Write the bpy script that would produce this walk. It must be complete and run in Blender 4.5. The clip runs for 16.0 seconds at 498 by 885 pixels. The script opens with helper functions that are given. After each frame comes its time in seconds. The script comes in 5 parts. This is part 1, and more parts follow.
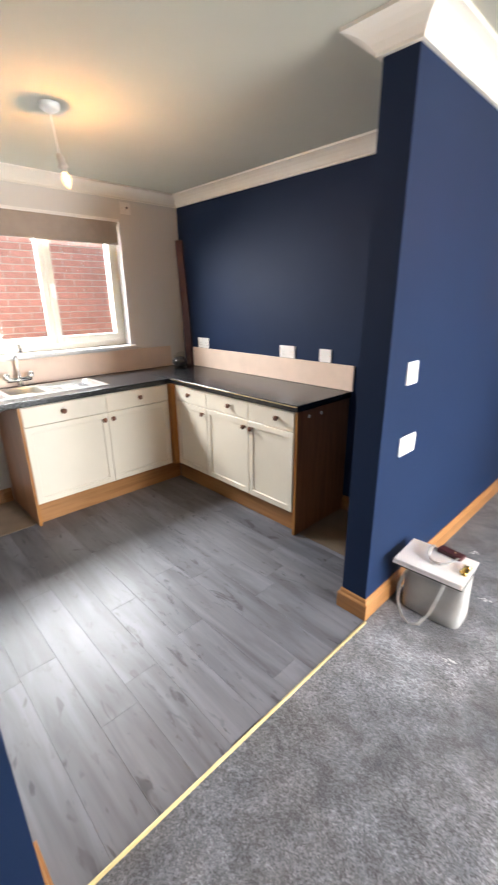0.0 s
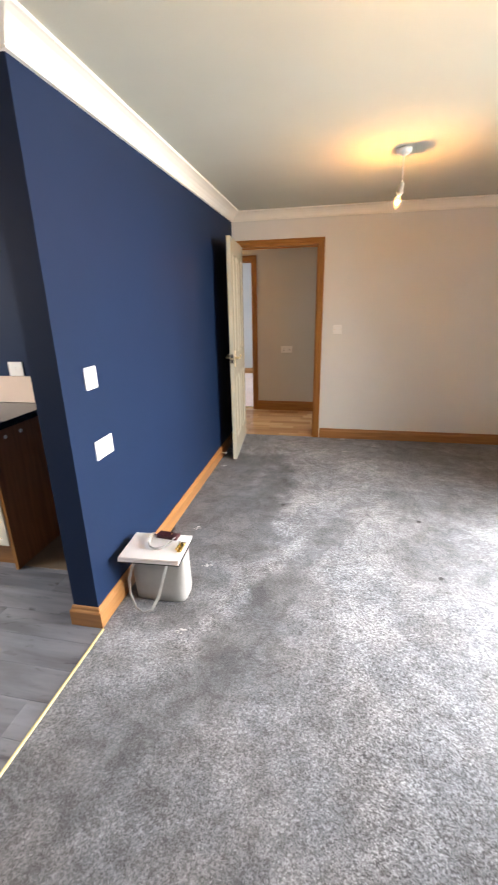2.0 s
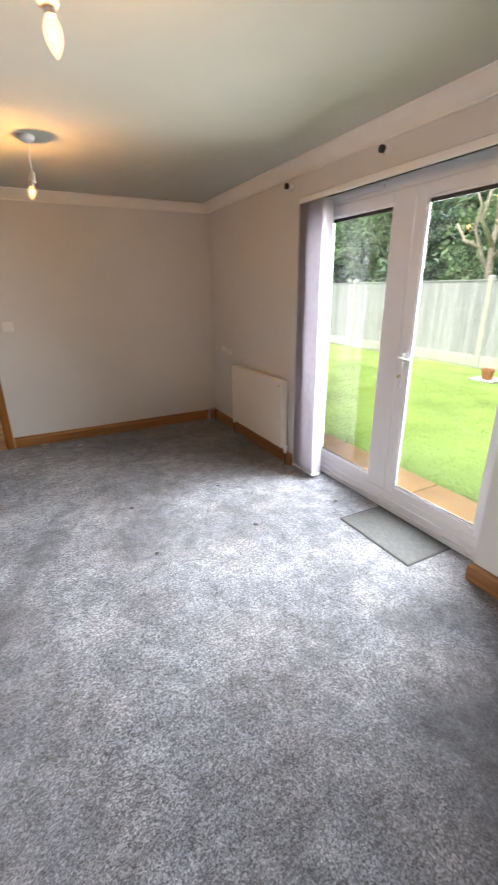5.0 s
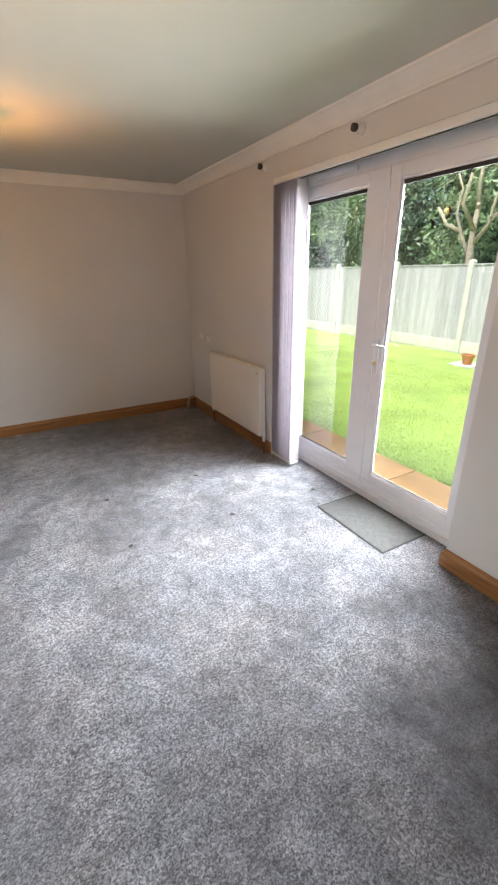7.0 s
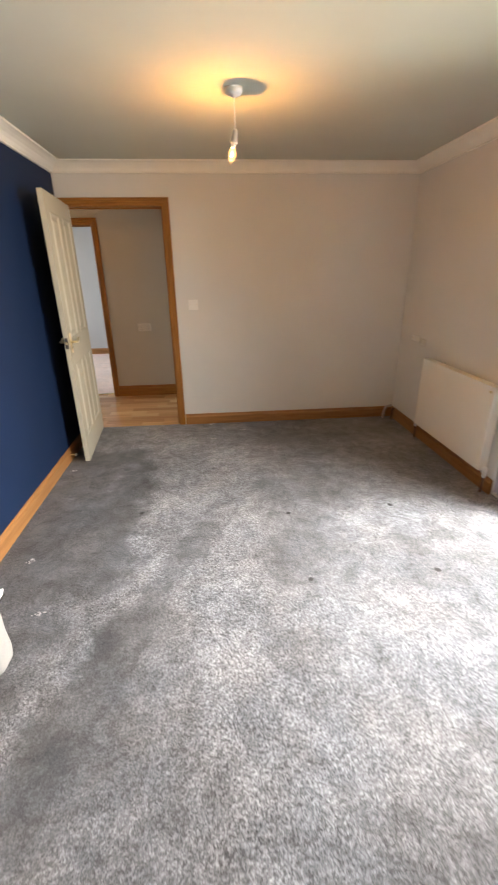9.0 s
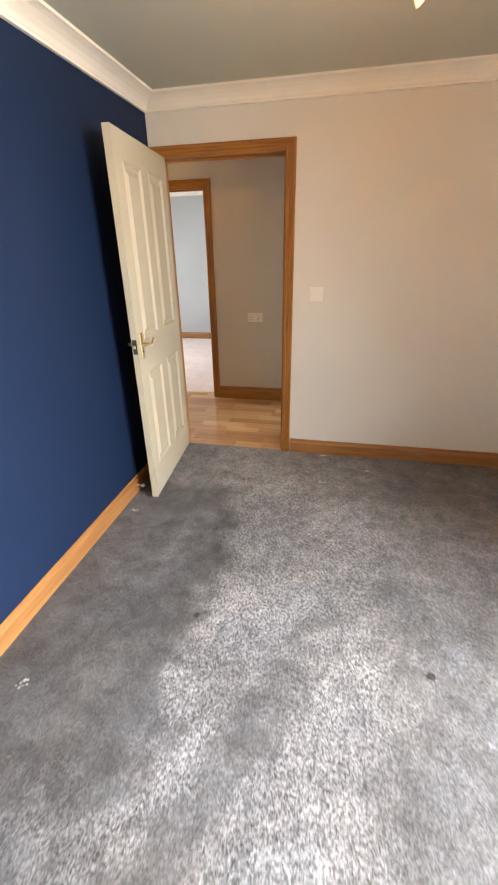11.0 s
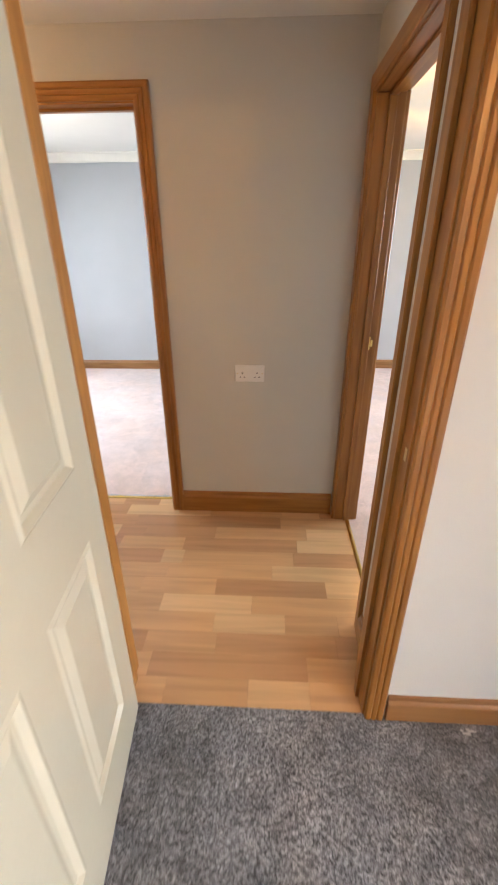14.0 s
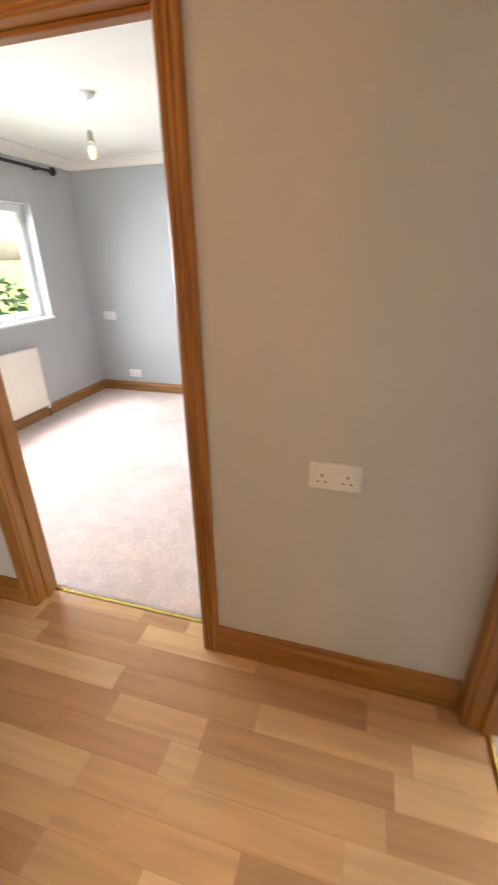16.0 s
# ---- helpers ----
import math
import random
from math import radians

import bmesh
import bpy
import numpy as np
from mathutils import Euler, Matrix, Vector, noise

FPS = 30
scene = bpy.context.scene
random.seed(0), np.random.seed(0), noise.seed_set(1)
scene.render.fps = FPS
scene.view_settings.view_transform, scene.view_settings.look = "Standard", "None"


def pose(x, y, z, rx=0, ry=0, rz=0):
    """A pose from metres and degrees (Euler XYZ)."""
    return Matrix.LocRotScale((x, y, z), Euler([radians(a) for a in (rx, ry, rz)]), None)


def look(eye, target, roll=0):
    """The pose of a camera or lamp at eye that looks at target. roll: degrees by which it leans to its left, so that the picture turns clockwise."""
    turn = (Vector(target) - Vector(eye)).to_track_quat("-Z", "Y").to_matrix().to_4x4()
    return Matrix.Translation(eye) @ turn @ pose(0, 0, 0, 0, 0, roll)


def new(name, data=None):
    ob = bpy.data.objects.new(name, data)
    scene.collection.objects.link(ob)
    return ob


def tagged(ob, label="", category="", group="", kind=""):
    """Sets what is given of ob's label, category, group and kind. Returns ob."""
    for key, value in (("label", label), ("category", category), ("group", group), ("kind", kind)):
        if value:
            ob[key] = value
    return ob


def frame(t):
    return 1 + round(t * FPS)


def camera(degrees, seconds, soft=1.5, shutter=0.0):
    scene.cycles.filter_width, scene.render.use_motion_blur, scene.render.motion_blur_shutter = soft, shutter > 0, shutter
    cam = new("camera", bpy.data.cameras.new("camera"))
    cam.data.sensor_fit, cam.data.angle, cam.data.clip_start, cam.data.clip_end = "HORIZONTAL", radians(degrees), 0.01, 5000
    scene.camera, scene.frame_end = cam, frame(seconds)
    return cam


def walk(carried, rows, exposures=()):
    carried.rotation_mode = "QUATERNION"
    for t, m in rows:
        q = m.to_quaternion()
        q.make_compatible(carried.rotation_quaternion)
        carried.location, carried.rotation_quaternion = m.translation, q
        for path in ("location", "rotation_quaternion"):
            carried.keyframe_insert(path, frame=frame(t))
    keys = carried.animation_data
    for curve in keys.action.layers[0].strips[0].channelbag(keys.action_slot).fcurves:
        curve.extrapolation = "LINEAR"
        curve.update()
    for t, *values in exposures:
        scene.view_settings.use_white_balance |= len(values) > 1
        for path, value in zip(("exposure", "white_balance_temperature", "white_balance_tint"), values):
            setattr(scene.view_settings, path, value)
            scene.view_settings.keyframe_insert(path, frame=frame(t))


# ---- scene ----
cam = camera(62.0, 16.0, soft=2.0, shutter=0.4)
PATH = [
    (0, (-0.133, 0.148, 1.474), (-1.501, 1.451, 0.817), -0.6),
    (0.5, (-0.031, 0.181, 1.471), (-1.173, 1.691, 0.829), -1.0),
    (1, (0.061, 0.217, 1.476), (-0.822, 1.893, 0.834), -1.2),
    (1.5, (0.103, 0.228, 1.469), (-0.527, 2.015, 0.830), -1.4),
    (2, (0.116, 0.229, 1.474), (-0.267, 2.082, 0.828), -1.2),
    (2.5, (0.134, 0.228, 1.478), (-0.011, 2.111, 0.822), -0.8),
    (3, (0.173, 0.233, 1.484), (0.243, 2.117, 0.815), -0.7),
    (3.5, (0.210, 0.228, 1.488), (0.499, 2.087, 0.809), -0.7),
    (4, (0.241, 0.215, 1.490), (0.731, 2.028, 0.804), -0.7),
    (4.5, (0.269, 0.206, 1.491), (0.951, 1.955, 0.799), -0.7),
    (5, (0.287, 0.189, 1.489), (1.146, 1.855, 0.791), -0.7),
    (5.2, (0.296, 0.185, 1.492), (1.220, 1.813, 0.788), -0.7),
    (7.5, (0.378, 0.197, 1.485), (1.257, 1.818, 0.711), -1.2),
    (8, (0.373, 0.246, 1.461), (1.015, 1.977, 0.692), -1.3),
    (8.5, (0.340, 0.413, 1.461), (0.731, 2.215, 0.686), -1.0),
    (9, (0.310, 0.655, 1.472), (0.458, 2.495, 0.703), -0.9),
    (9.5, (0.331, 0.884, 1.454), (0.270, 2.725, 0.676), -1.1),
    (10, (0.344, 1.153, 1.474), (0.141, 2.990, 0.710), -1.0),
    (10.2, (0.356, 1.270, 1.477), (0.107, 3.091, 0.689), -1.1),
    (12.5, (0.036, 2.932, 1.445), (-0.472, 4.656, 0.568), -0.6),
    (13, (-0.131, 3.289, 1.447), (-0.567, 5.042, 0.591), 0.05),
    (13.5, (-0.305, 3.594, 1.429), (-0.569, 5.378, 0.564), 0.1),
    (14, (-0.415, 3.868, 1.443), (-0.51, 5.669, 0.578), -0.3),
    (14.5, (-0.43, 4.151, 1.42), (-0.389, 5.967, 0.584), -0.3),
    (15, (-0.382, 4.397, 1.451), (-0.325, 6.202, 0.592), -0.0),
    (15.5, (-0.381, 4.658, 1.433), (-0.516, 6.469, 0.596), -0.7),
    (16, (-0.455, 4.842, 1.438), (-0.974, 6.59, 0.615), -0.9),
]
EXPOSURE = [(0.0, 1.09, 6650, 10), (1.2, 1.18, 6850, 10), (3.0, 0.84, 6750, 10), (5.0, 0.48, 6450, 10), (7.5, 0.46, 6550, 10), (8.5, 0.68, 7050, 10), (10.0, 0.92, 7350, 10), (12.5, 1.58, 6650, 10), (14.0, 1.58, 6550, 10), (15.0, 1.65, 6700, 10), (16.0, 1.62, 6950, 10)]
walk(cam, [(t, look(e, g, r)) for t, e, g, r in PATH], EXPOSURE)

# ---- world and light ----
world = bpy.data.worlds.new("world")
scene.world = world
world.use_nodes = True
wn = world.node_tree.nodes
sky = wn.new("ShaderNodeTexSky")
sky.sky_type, sky.sun_disc = "NISHITA", False
sky.sun_elevation, sky.sun_rotation = radians(64), radians(290)
sky.dust_density = 3.0
wn["Background"].inputs["Strength"].default_value = 0.15
world.node_tree.links.new(sky.outputs[0], wn["Background"].inputs["Color"])


def sun_lamp():
    d = bpy.data.lights.new("sun", "SUN")
    d.energy, d.angle, d.color = 4.3, radians(25), (1.0, 0.96, 0.91)
    ob = new("sun", d)
    ob.matrix_world = pose(-6, -4, 12, 26, 0, -70)
    return ob


def window_lamp(name, m, w, h, watts, color, spread=148):
    """Sky light entering through an opening; shines along the lamp's -z."""
    d = bpy.data.lights.new(name, "AREA")
    d.shape, d.size, d.size_y, d.energy, d.color = "RECTANGLE", w, h, watts, color
    d.spread = radians(spread)
    ob = new(name, d)
    ob.matrix_world = m
    return ob


sun_lamp()
DAY, COOL = (0.93, 0.96, 1.0), (0.82, 0.91, 1.0)
FRENCH_W, KITCHEN_W, BED_W, BED2_W = 155, 53, 32, 31
BULB = 8400
window_lamp("french_door_skylight", pose(2.78, 2.14, 1.2, 0, 68, 0), 1.6, 1.62, FRENCH_W, DAY, 122)
window_lamp("kitchen_skylight", pose(-3.78, 1.17, 1.86, 0, -57, 0), 0.36, 1.5, KITCHEN_W, DAY)
window_lamp("bedroom_skylight", pose(-3.74, 7.35, 1.42, 0, -66, 0), 0.9, 1.9, BED_W, COOL)
window_lamp("second_bedroom_skylight", pose(3.44, 7.1, 1.46, 0, 64, 0), 1.0, 1.7, BED2_W, COOL)


# ---- materials ----
def mat(name, color, rough=0.6, metal=0.0, vary=0.08, scale=6.0, bump=0.0, bscale=80.0, rnd=0.0, spec=0.5, stretch=None, fine=0.0, fscale=200.0):
    """Principled material with two scales of colour variation, optional relief and per-object variation."""
    m = bpy.data.materials.new(name)
    m.use_nodes = True
    n, l = m.node_tree.nodes, m.node_tree.links
    b = n["Principled BSDF"]
    b.inputs["Roughness"].default_value = rough
    b.inputs["Metallic"].default_value = metal
    b.inputs["Specular IOR Level"].default_value = spec
    tc = n.new("ShaderNodeTexCoord")
    co = tc.outputs["Object"]
    if stretch:
        mp = n.new("ShaderNodeMapping")
        mp.inputs["Scale"].default_value = stretch
        l.new(co, mp.inputs["Vector"])
        co = mp.outputs[0]
    nz = n.new("ShaderNodeTexNoise")
    nz.inputs["Scale"].default_value, nz.inputs["Detail"].default_value = scale, 5
    l.new(co, nz.inputs["Vector"])
    hs = n.new("ShaderNodeHueSaturation")
    hs.inputs["Color"].default_value = (*color, 1)
    mr = n.new("ShaderNodeMapRange")
    mr.inputs["From Min"].default_value, mr.inputs["From Max"].default_value = 0.3, 0.7
    mr.inputs["To Min"].default_value, mr.inputs["To Max"].default_value = 1 - vary, 1 + vary
    l.new(nz.outputs[0], mr.inputs["Value"])
    val = mr.outputs[0]

    def times(a, source, amount, lo=0.0, hi=1.0):
        r = n.new("ShaderNodeMapRange")
        r.inputs["From Min"].default_value, r.inputs["From Max"].default_value = lo, hi
        r.inputs["To Min"].default_value, r.inputs["To Max"].default_value = 1 - amount, 1 + amount
        l.new(source, r.inputs["Value"])
        x = n.new("ShaderNodeMath")
        x.operation = "MULTIPLY"
        l.new(a, x.inputs[0])
        l.new(r.outputs[0], x.inputs[1])
        return x.outputs[0]

    if fine:
        fz = n.new("ShaderNodeTexNoise")
        fz.inputs["Scale"].default_value, fz.inputs["Detail"].default_value = fscale, 2
        l.new(co, fz.inputs["Vector"])
        val = times(val, fz.outputs[0], fine, 0.3, 0.7)
    if rnd:
        oi = n.new("ShaderNodeObjectInfo")
        val = times(val, oi.outputs["Random"], rnd)
    l.new(val, hs.inputs["Value"])
    l.new(hs.outputs[0], b.inputs["Base Color"])
    if bump:
        bz = n.new("ShaderNodeTexNoise")
        bz.inputs["Scale"].default_value, bz.inputs["Detail"].default_value = bscale, 3
        l.new(co, bz.inputs["Vector"])
        bp = n.new("ShaderNodeBump")
        bp.inputs["Strength"].default_value, bp.inputs["Distance"].default_value = bump, 0.01
        l.new(bz.outputs[0], bp.inputs["Height"])
        l.new(bp.outputs[0], b.inputs["Normal"])
    return m


def wood(name, color, dark, rough=0.45, axis="x", rnd=0.0, scale=1.0, bump=0.15, long=1.5):
    """Wood with long grain along an axis."""
    m = bpy.data.materials.new(name)
    m.use_nodes = True
    n, l = m.node_tree.nodes, m.node_tree.links
    b = n["Principled BSDF"]
    b.inputs["Roughness"].default_value = rough
    tc, mp = n.new("ShaderNodeTexCoord"), n.new("ShaderNodeMapping")
    s = {"x": (long, 22, 22), "y": (22, long, 22), "z": (22, 22, long)}[axis]
    mp.inputs["Scale"].default_value = tuple(v * scale for v in s)
    l.new(tc.outputs["Object"], mp.inputs["Vector"])
    co = mp.outputs[0]
    if rnd:
        oi = n.new("ShaderNodeObjectInfo")
        ad = n.new("ShaderNodeVectorMath")
        ad.operation = "MULTIPLY_ADD"
        ad.inputs[1].default_value = (31, 17, 11)
        l.new(oi.outputs["Random"], ad.inputs[0])
        l.new(co, ad.inputs[2])
        co = ad.outputs[0]
    nz = n.new("ShaderNodeTexNoise")
    nz.inputs["Scale"].default_value, nz.inputs["Detail"].default_value, nz.inputs["Distortion"].default_value = 1.6, 6, 0.7
    l.new(co, nz.inputs["Vector"])
    cr = n.new("ShaderNodeValToRGB")
    cr.color_ramp.elements[0].position, cr.color_ramp.elements[0].color = 0.3, (*dark, 1)
    cr.color_ramp.elements[1].position, cr.color_ramp.elements[1].color = 0.62, (*color, 1)
    l.new(nz.outputs[0], cr.inputs[0])
    out = cr.outputs[0]
    if rnd:
        hs, mr = n.new("ShaderNodeHueSaturation"), n.new("ShaderNodeMapRange")
        mr.inputs["To Min"].default_value, mr.inputs["To Max"].default_value = 1 - rnd, 1 + rnd
        wn_ = n.new("ShaderNodeTexWhiteNoise")
        wn_.noise_dimensions = "1D"
        l.new(oi.outputs["Random"], wn_.inputs["W"])
        l.new(wn_.outputs[0], mr.inputs["Value"])
        l.new(mr.outputs[0], hs.inputs["Value"])
        l.new(out, hs.inputs["Color"])
        out = hs.outputs[0]
    l.new(out, b.inputs["Base Color"])
    bp = n.new("ShaderNodeBump")
    bp.inputs["Strength"].default_value, bp.inputs["Distance"].default_value = bump, 0.002
    l.new(nz.outputs[0], bp.inputs["Height"])
    l.new(bp.outputs[0], b.inputs["Normal"])
    return m


def vinyl(name, color):
    """Printed grey oak plank: soft long grain and scattered dark knots, each piece its own cut."""
    m = bpy.data.materials.new(name)
    m.use_nodes = True
    n, l = m.node_tree.nodes, m.node_tree.links
    b = n["Principled BSDF"]
    b.inputs["Roughness"].default_value = 0.42
    tc, oi = n.new("ShaderNodeTexCoord"), n.new("ShaderNodeObjectInfo")
    val = None
    layers = (((1.2, 9, 1), 1.5, 4, 0.6, 0.30, 0.70, 0.62, 1.25), ((2.2, 34, 1), 1.6, 4, 0.8, 0.30, 0.70, 0.93, 1.06), ((4.5, 15, 1), 1.0, 3, 1.6, 0.29, 0.37, 0.45, 1.0), ((9, 30, 1), 1.3, 2, 0.6, 0.28, 0.38, 0.7, 1.0))
    for size, scale, detail, dist, lo, hi, a, c in layers:
        mp, ad, nz, mr = n.new("ShaderNodeMapping"), n.new("ShaderNodeVectorMath"), n.new("ShaderNodeTexNoise"), n.new("ShaderNodeMapRange")
        mp.inputs["Scale"].default_value = size
        l.new(tc.outputs["Object"], mp.inputs["Vector"])
        ad.operation = "MULTIPLY_ADD"
        ad.inputs[1].default_value = (37, 23, 59)
        l.new(oi.outputs["Random"], ad.inputs[0])
        l.new(mp.outputs[0], ad.inputs[2])
        nz.inputs["Scale"].default_value, nz.inputs["Detail"].default_value, nz.inputs["Distortion"].default_value = scale, detail, dist
        l.new(ad.outputs[0], nz.inputs["Vector"])
        mr.inputs["From Min"].default_value, mr.inputs["From Max"].default_value = lo, hi
        mr.inputs["To Min"].default_value, mr.inputs["To Max"].default_value = a, c
        l.new(nz.outputs[0], mr.inputs["Value"])
        if val is None:
            val = mr.outputs[0]
        else:
            x = n.new("ShaderNodeMath")
            x.operation = "MULTIPLY"
            l.new(val, x.inputs[0])
            l.new(mr.outputs[0], x.inputs[1])
            val = x.outputs[0]
    wn_, mr, x, hs = n.new("ShaderNodeTexWhiteNoise"), n.new("ShaderNodeMapRange"), n.new("ShaderNodeMath"), n.new("ShaderNodeHueSaturation")
    wn_.noise_dimensions = "1D"
    l.new(oi.outputs["Random"], wn_.inputs["W"])
    mr.inputs["To Min"].default_value, mr.inputs["To Max"].default_value = 0.78, 1.2
    l.new(wn_.outputs[0], mr.inputs["Value"])
    x.operation = "MULTIPLY"
    l.new(val, x.inputs[0])
    l.new(mr.outputs[0], x.inputs[1])
    hs.inputs["Color"].default_value = (*color, 1)
    l.new(x.outputs[0], hs.inputs["Value"])
    l.new(hs.outputs[0], b.inputs["Base Color"])
    bp = n.new("ShaderNodeBump")
    bp.inputs["Strength"].default_value, bp.inputs["Distance"].default_value = 0.05, 0.002
    l.new(val, bp.inputs["Height"])
    l.new(bp.outputs[0], b.inputs["Normal"])
    return m


def carpet_material(name, color, patches, speck, bump=0.7, zones=False):
    """Cut pile: tufts, fine flecks and brushed patches where the pile lies over."""
    m = bpy.data.materials.new(name)
    m.use_nodes = True
    n, l = m.node_tree.nodes, m.node_tree.links
    b = n["Principled BSDF"]
    b.inputs["Roughness"].default_value = 0.95
    b.inputs["Specular IOR Level"].default_value = 0.15
    b.inputs["Sheen Weight"].default_value = 0.2
    b.inputs["Sheen Roughness"].default_value = 0.5
    tc = n.new("ShaderNodeTexCoord")

    def nois(scale, detail, rough=0.5, dist=0.0):
        z = n.new("ShaderNodeTexNoise")
        z.inputs["Scale"].default_value, z.inputs["Detail"].default_value = scale, detail
        z.inputs["Roughness"].default_value, z.inputs["Distortion"].default_value = rough, dist
        l.new(tc.outputs["Object"], z.inputs["Vector"])
        return z.outputs[0]

    def rng(v, lo, hi, a, c):
        r = n.new("ShaderNodeMapRange")
        r.inputs["From Min"].default_value, r.inputs["From Max"].default_value = lo, hi
        r.inputs["To Min"].default_value, r.inputs["To Max"].default_value = a, c
        l.new(v, r.inputs["Value"])
        return r.outputs[0]

    def mul(a, c):
        x = n.new("ShaderNodeMath")
        x.operation = "MULTIPLY"
        l.new(a, x.inputs[0])
        l.new(c, x.inputs[1])
        return x.outputs[0]

    big = rng(nois(1.5, 9, 0.62, 0.25), 0.40, 0.60, 1 - patches * 0.8, 1 + patches * 0.8)
    mid = rng(nois(9, 8, 0.75, 0.4), 0.38, 0.62, 1 - patches * 1.1, 1 + patches * 1.1)
    flk = rng(nois(78, 8, 0.88), 0.41, 0.59, 1 - speck * 0.75, 1 + speck * 0.75)
    vo = n.new("ShaderNodeTexVoronoi")
    vo.inputs["Scale"].default_value = 210
    l.new(tc.outputs["Object"], vo.inputs["Vector"])
    sc = n.new("ShaderNodeSeparateColor")
    l.new(vo.outputs["Color"], sc.inputs[0])
    tuf = rng(sc.outputs[0], 0.0, 1.0, 1 - speck * 0.95, 1 + speck * 0.95)
    tint = n.new("ShaderNodeMix")
    tint.data_type = "RGBA"
    tint.inputs["A"].default_value = (color[0] * 1.025, color[1] * 1.0, color[2] * 0.985, 1)
    tint.inputs["B"].default_value = (color[0] * 0.985, color[1] * 1.0, color[2] * 1.02, 1)
    l.new(rng(nois(2.6, 4, 0.6), 0.42, 0.58, 0, 1), tint.inputs["Factor"])
    hs = n.new("ShaderNodeHueSaturation")
    l.new(tint.outputs["Result"], hs.inputs["Color"])
    val = mul(big, mid)
    grain = mul(flk, tuf)
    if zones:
        # how the pile lies: pressed flat where furniture stood, brushed light or dark along the walked lines; also
        # painted corrections of the daylight
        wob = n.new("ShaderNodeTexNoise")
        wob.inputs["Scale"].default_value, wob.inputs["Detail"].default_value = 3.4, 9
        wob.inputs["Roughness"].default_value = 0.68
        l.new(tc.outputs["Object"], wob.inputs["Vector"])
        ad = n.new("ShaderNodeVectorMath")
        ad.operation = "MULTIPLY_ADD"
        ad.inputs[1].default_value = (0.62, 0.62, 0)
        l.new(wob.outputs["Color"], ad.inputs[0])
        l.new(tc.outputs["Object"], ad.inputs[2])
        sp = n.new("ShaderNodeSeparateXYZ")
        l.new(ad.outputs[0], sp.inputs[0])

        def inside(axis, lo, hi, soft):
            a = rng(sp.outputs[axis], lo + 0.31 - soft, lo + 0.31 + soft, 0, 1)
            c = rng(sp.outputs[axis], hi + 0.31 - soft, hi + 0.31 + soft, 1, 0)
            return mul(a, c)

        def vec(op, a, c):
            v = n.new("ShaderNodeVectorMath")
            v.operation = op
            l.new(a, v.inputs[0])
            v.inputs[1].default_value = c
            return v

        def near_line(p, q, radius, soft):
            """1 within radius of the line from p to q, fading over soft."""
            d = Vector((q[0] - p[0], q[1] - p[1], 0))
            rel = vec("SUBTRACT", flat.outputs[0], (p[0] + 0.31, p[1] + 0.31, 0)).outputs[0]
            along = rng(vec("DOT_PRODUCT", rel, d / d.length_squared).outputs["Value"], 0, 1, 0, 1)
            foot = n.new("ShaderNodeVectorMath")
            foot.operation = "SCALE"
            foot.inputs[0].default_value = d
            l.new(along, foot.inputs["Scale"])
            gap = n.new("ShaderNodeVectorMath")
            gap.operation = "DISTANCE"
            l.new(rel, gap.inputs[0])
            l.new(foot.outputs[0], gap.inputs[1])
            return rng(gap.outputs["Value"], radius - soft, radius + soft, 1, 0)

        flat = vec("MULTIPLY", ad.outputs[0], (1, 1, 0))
        lay_and_light = None
        # box x 0.5 to 3, y 0.9 to 2.3 paints down the window's hot spot
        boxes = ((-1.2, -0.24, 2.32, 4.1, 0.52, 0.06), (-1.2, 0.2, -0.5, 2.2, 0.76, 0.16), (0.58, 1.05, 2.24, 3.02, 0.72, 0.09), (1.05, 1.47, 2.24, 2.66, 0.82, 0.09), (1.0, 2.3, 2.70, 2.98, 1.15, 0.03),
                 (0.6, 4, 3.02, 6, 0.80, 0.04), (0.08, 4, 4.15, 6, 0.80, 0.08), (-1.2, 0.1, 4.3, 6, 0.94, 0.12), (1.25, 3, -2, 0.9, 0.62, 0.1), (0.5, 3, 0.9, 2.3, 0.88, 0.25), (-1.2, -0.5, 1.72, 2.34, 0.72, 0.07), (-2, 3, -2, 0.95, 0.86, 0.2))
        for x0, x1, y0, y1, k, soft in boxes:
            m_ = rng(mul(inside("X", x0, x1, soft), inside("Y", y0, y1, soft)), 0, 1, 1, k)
            lay_and_light = mul(lay_and_light, m_) if lay_and_light else m_
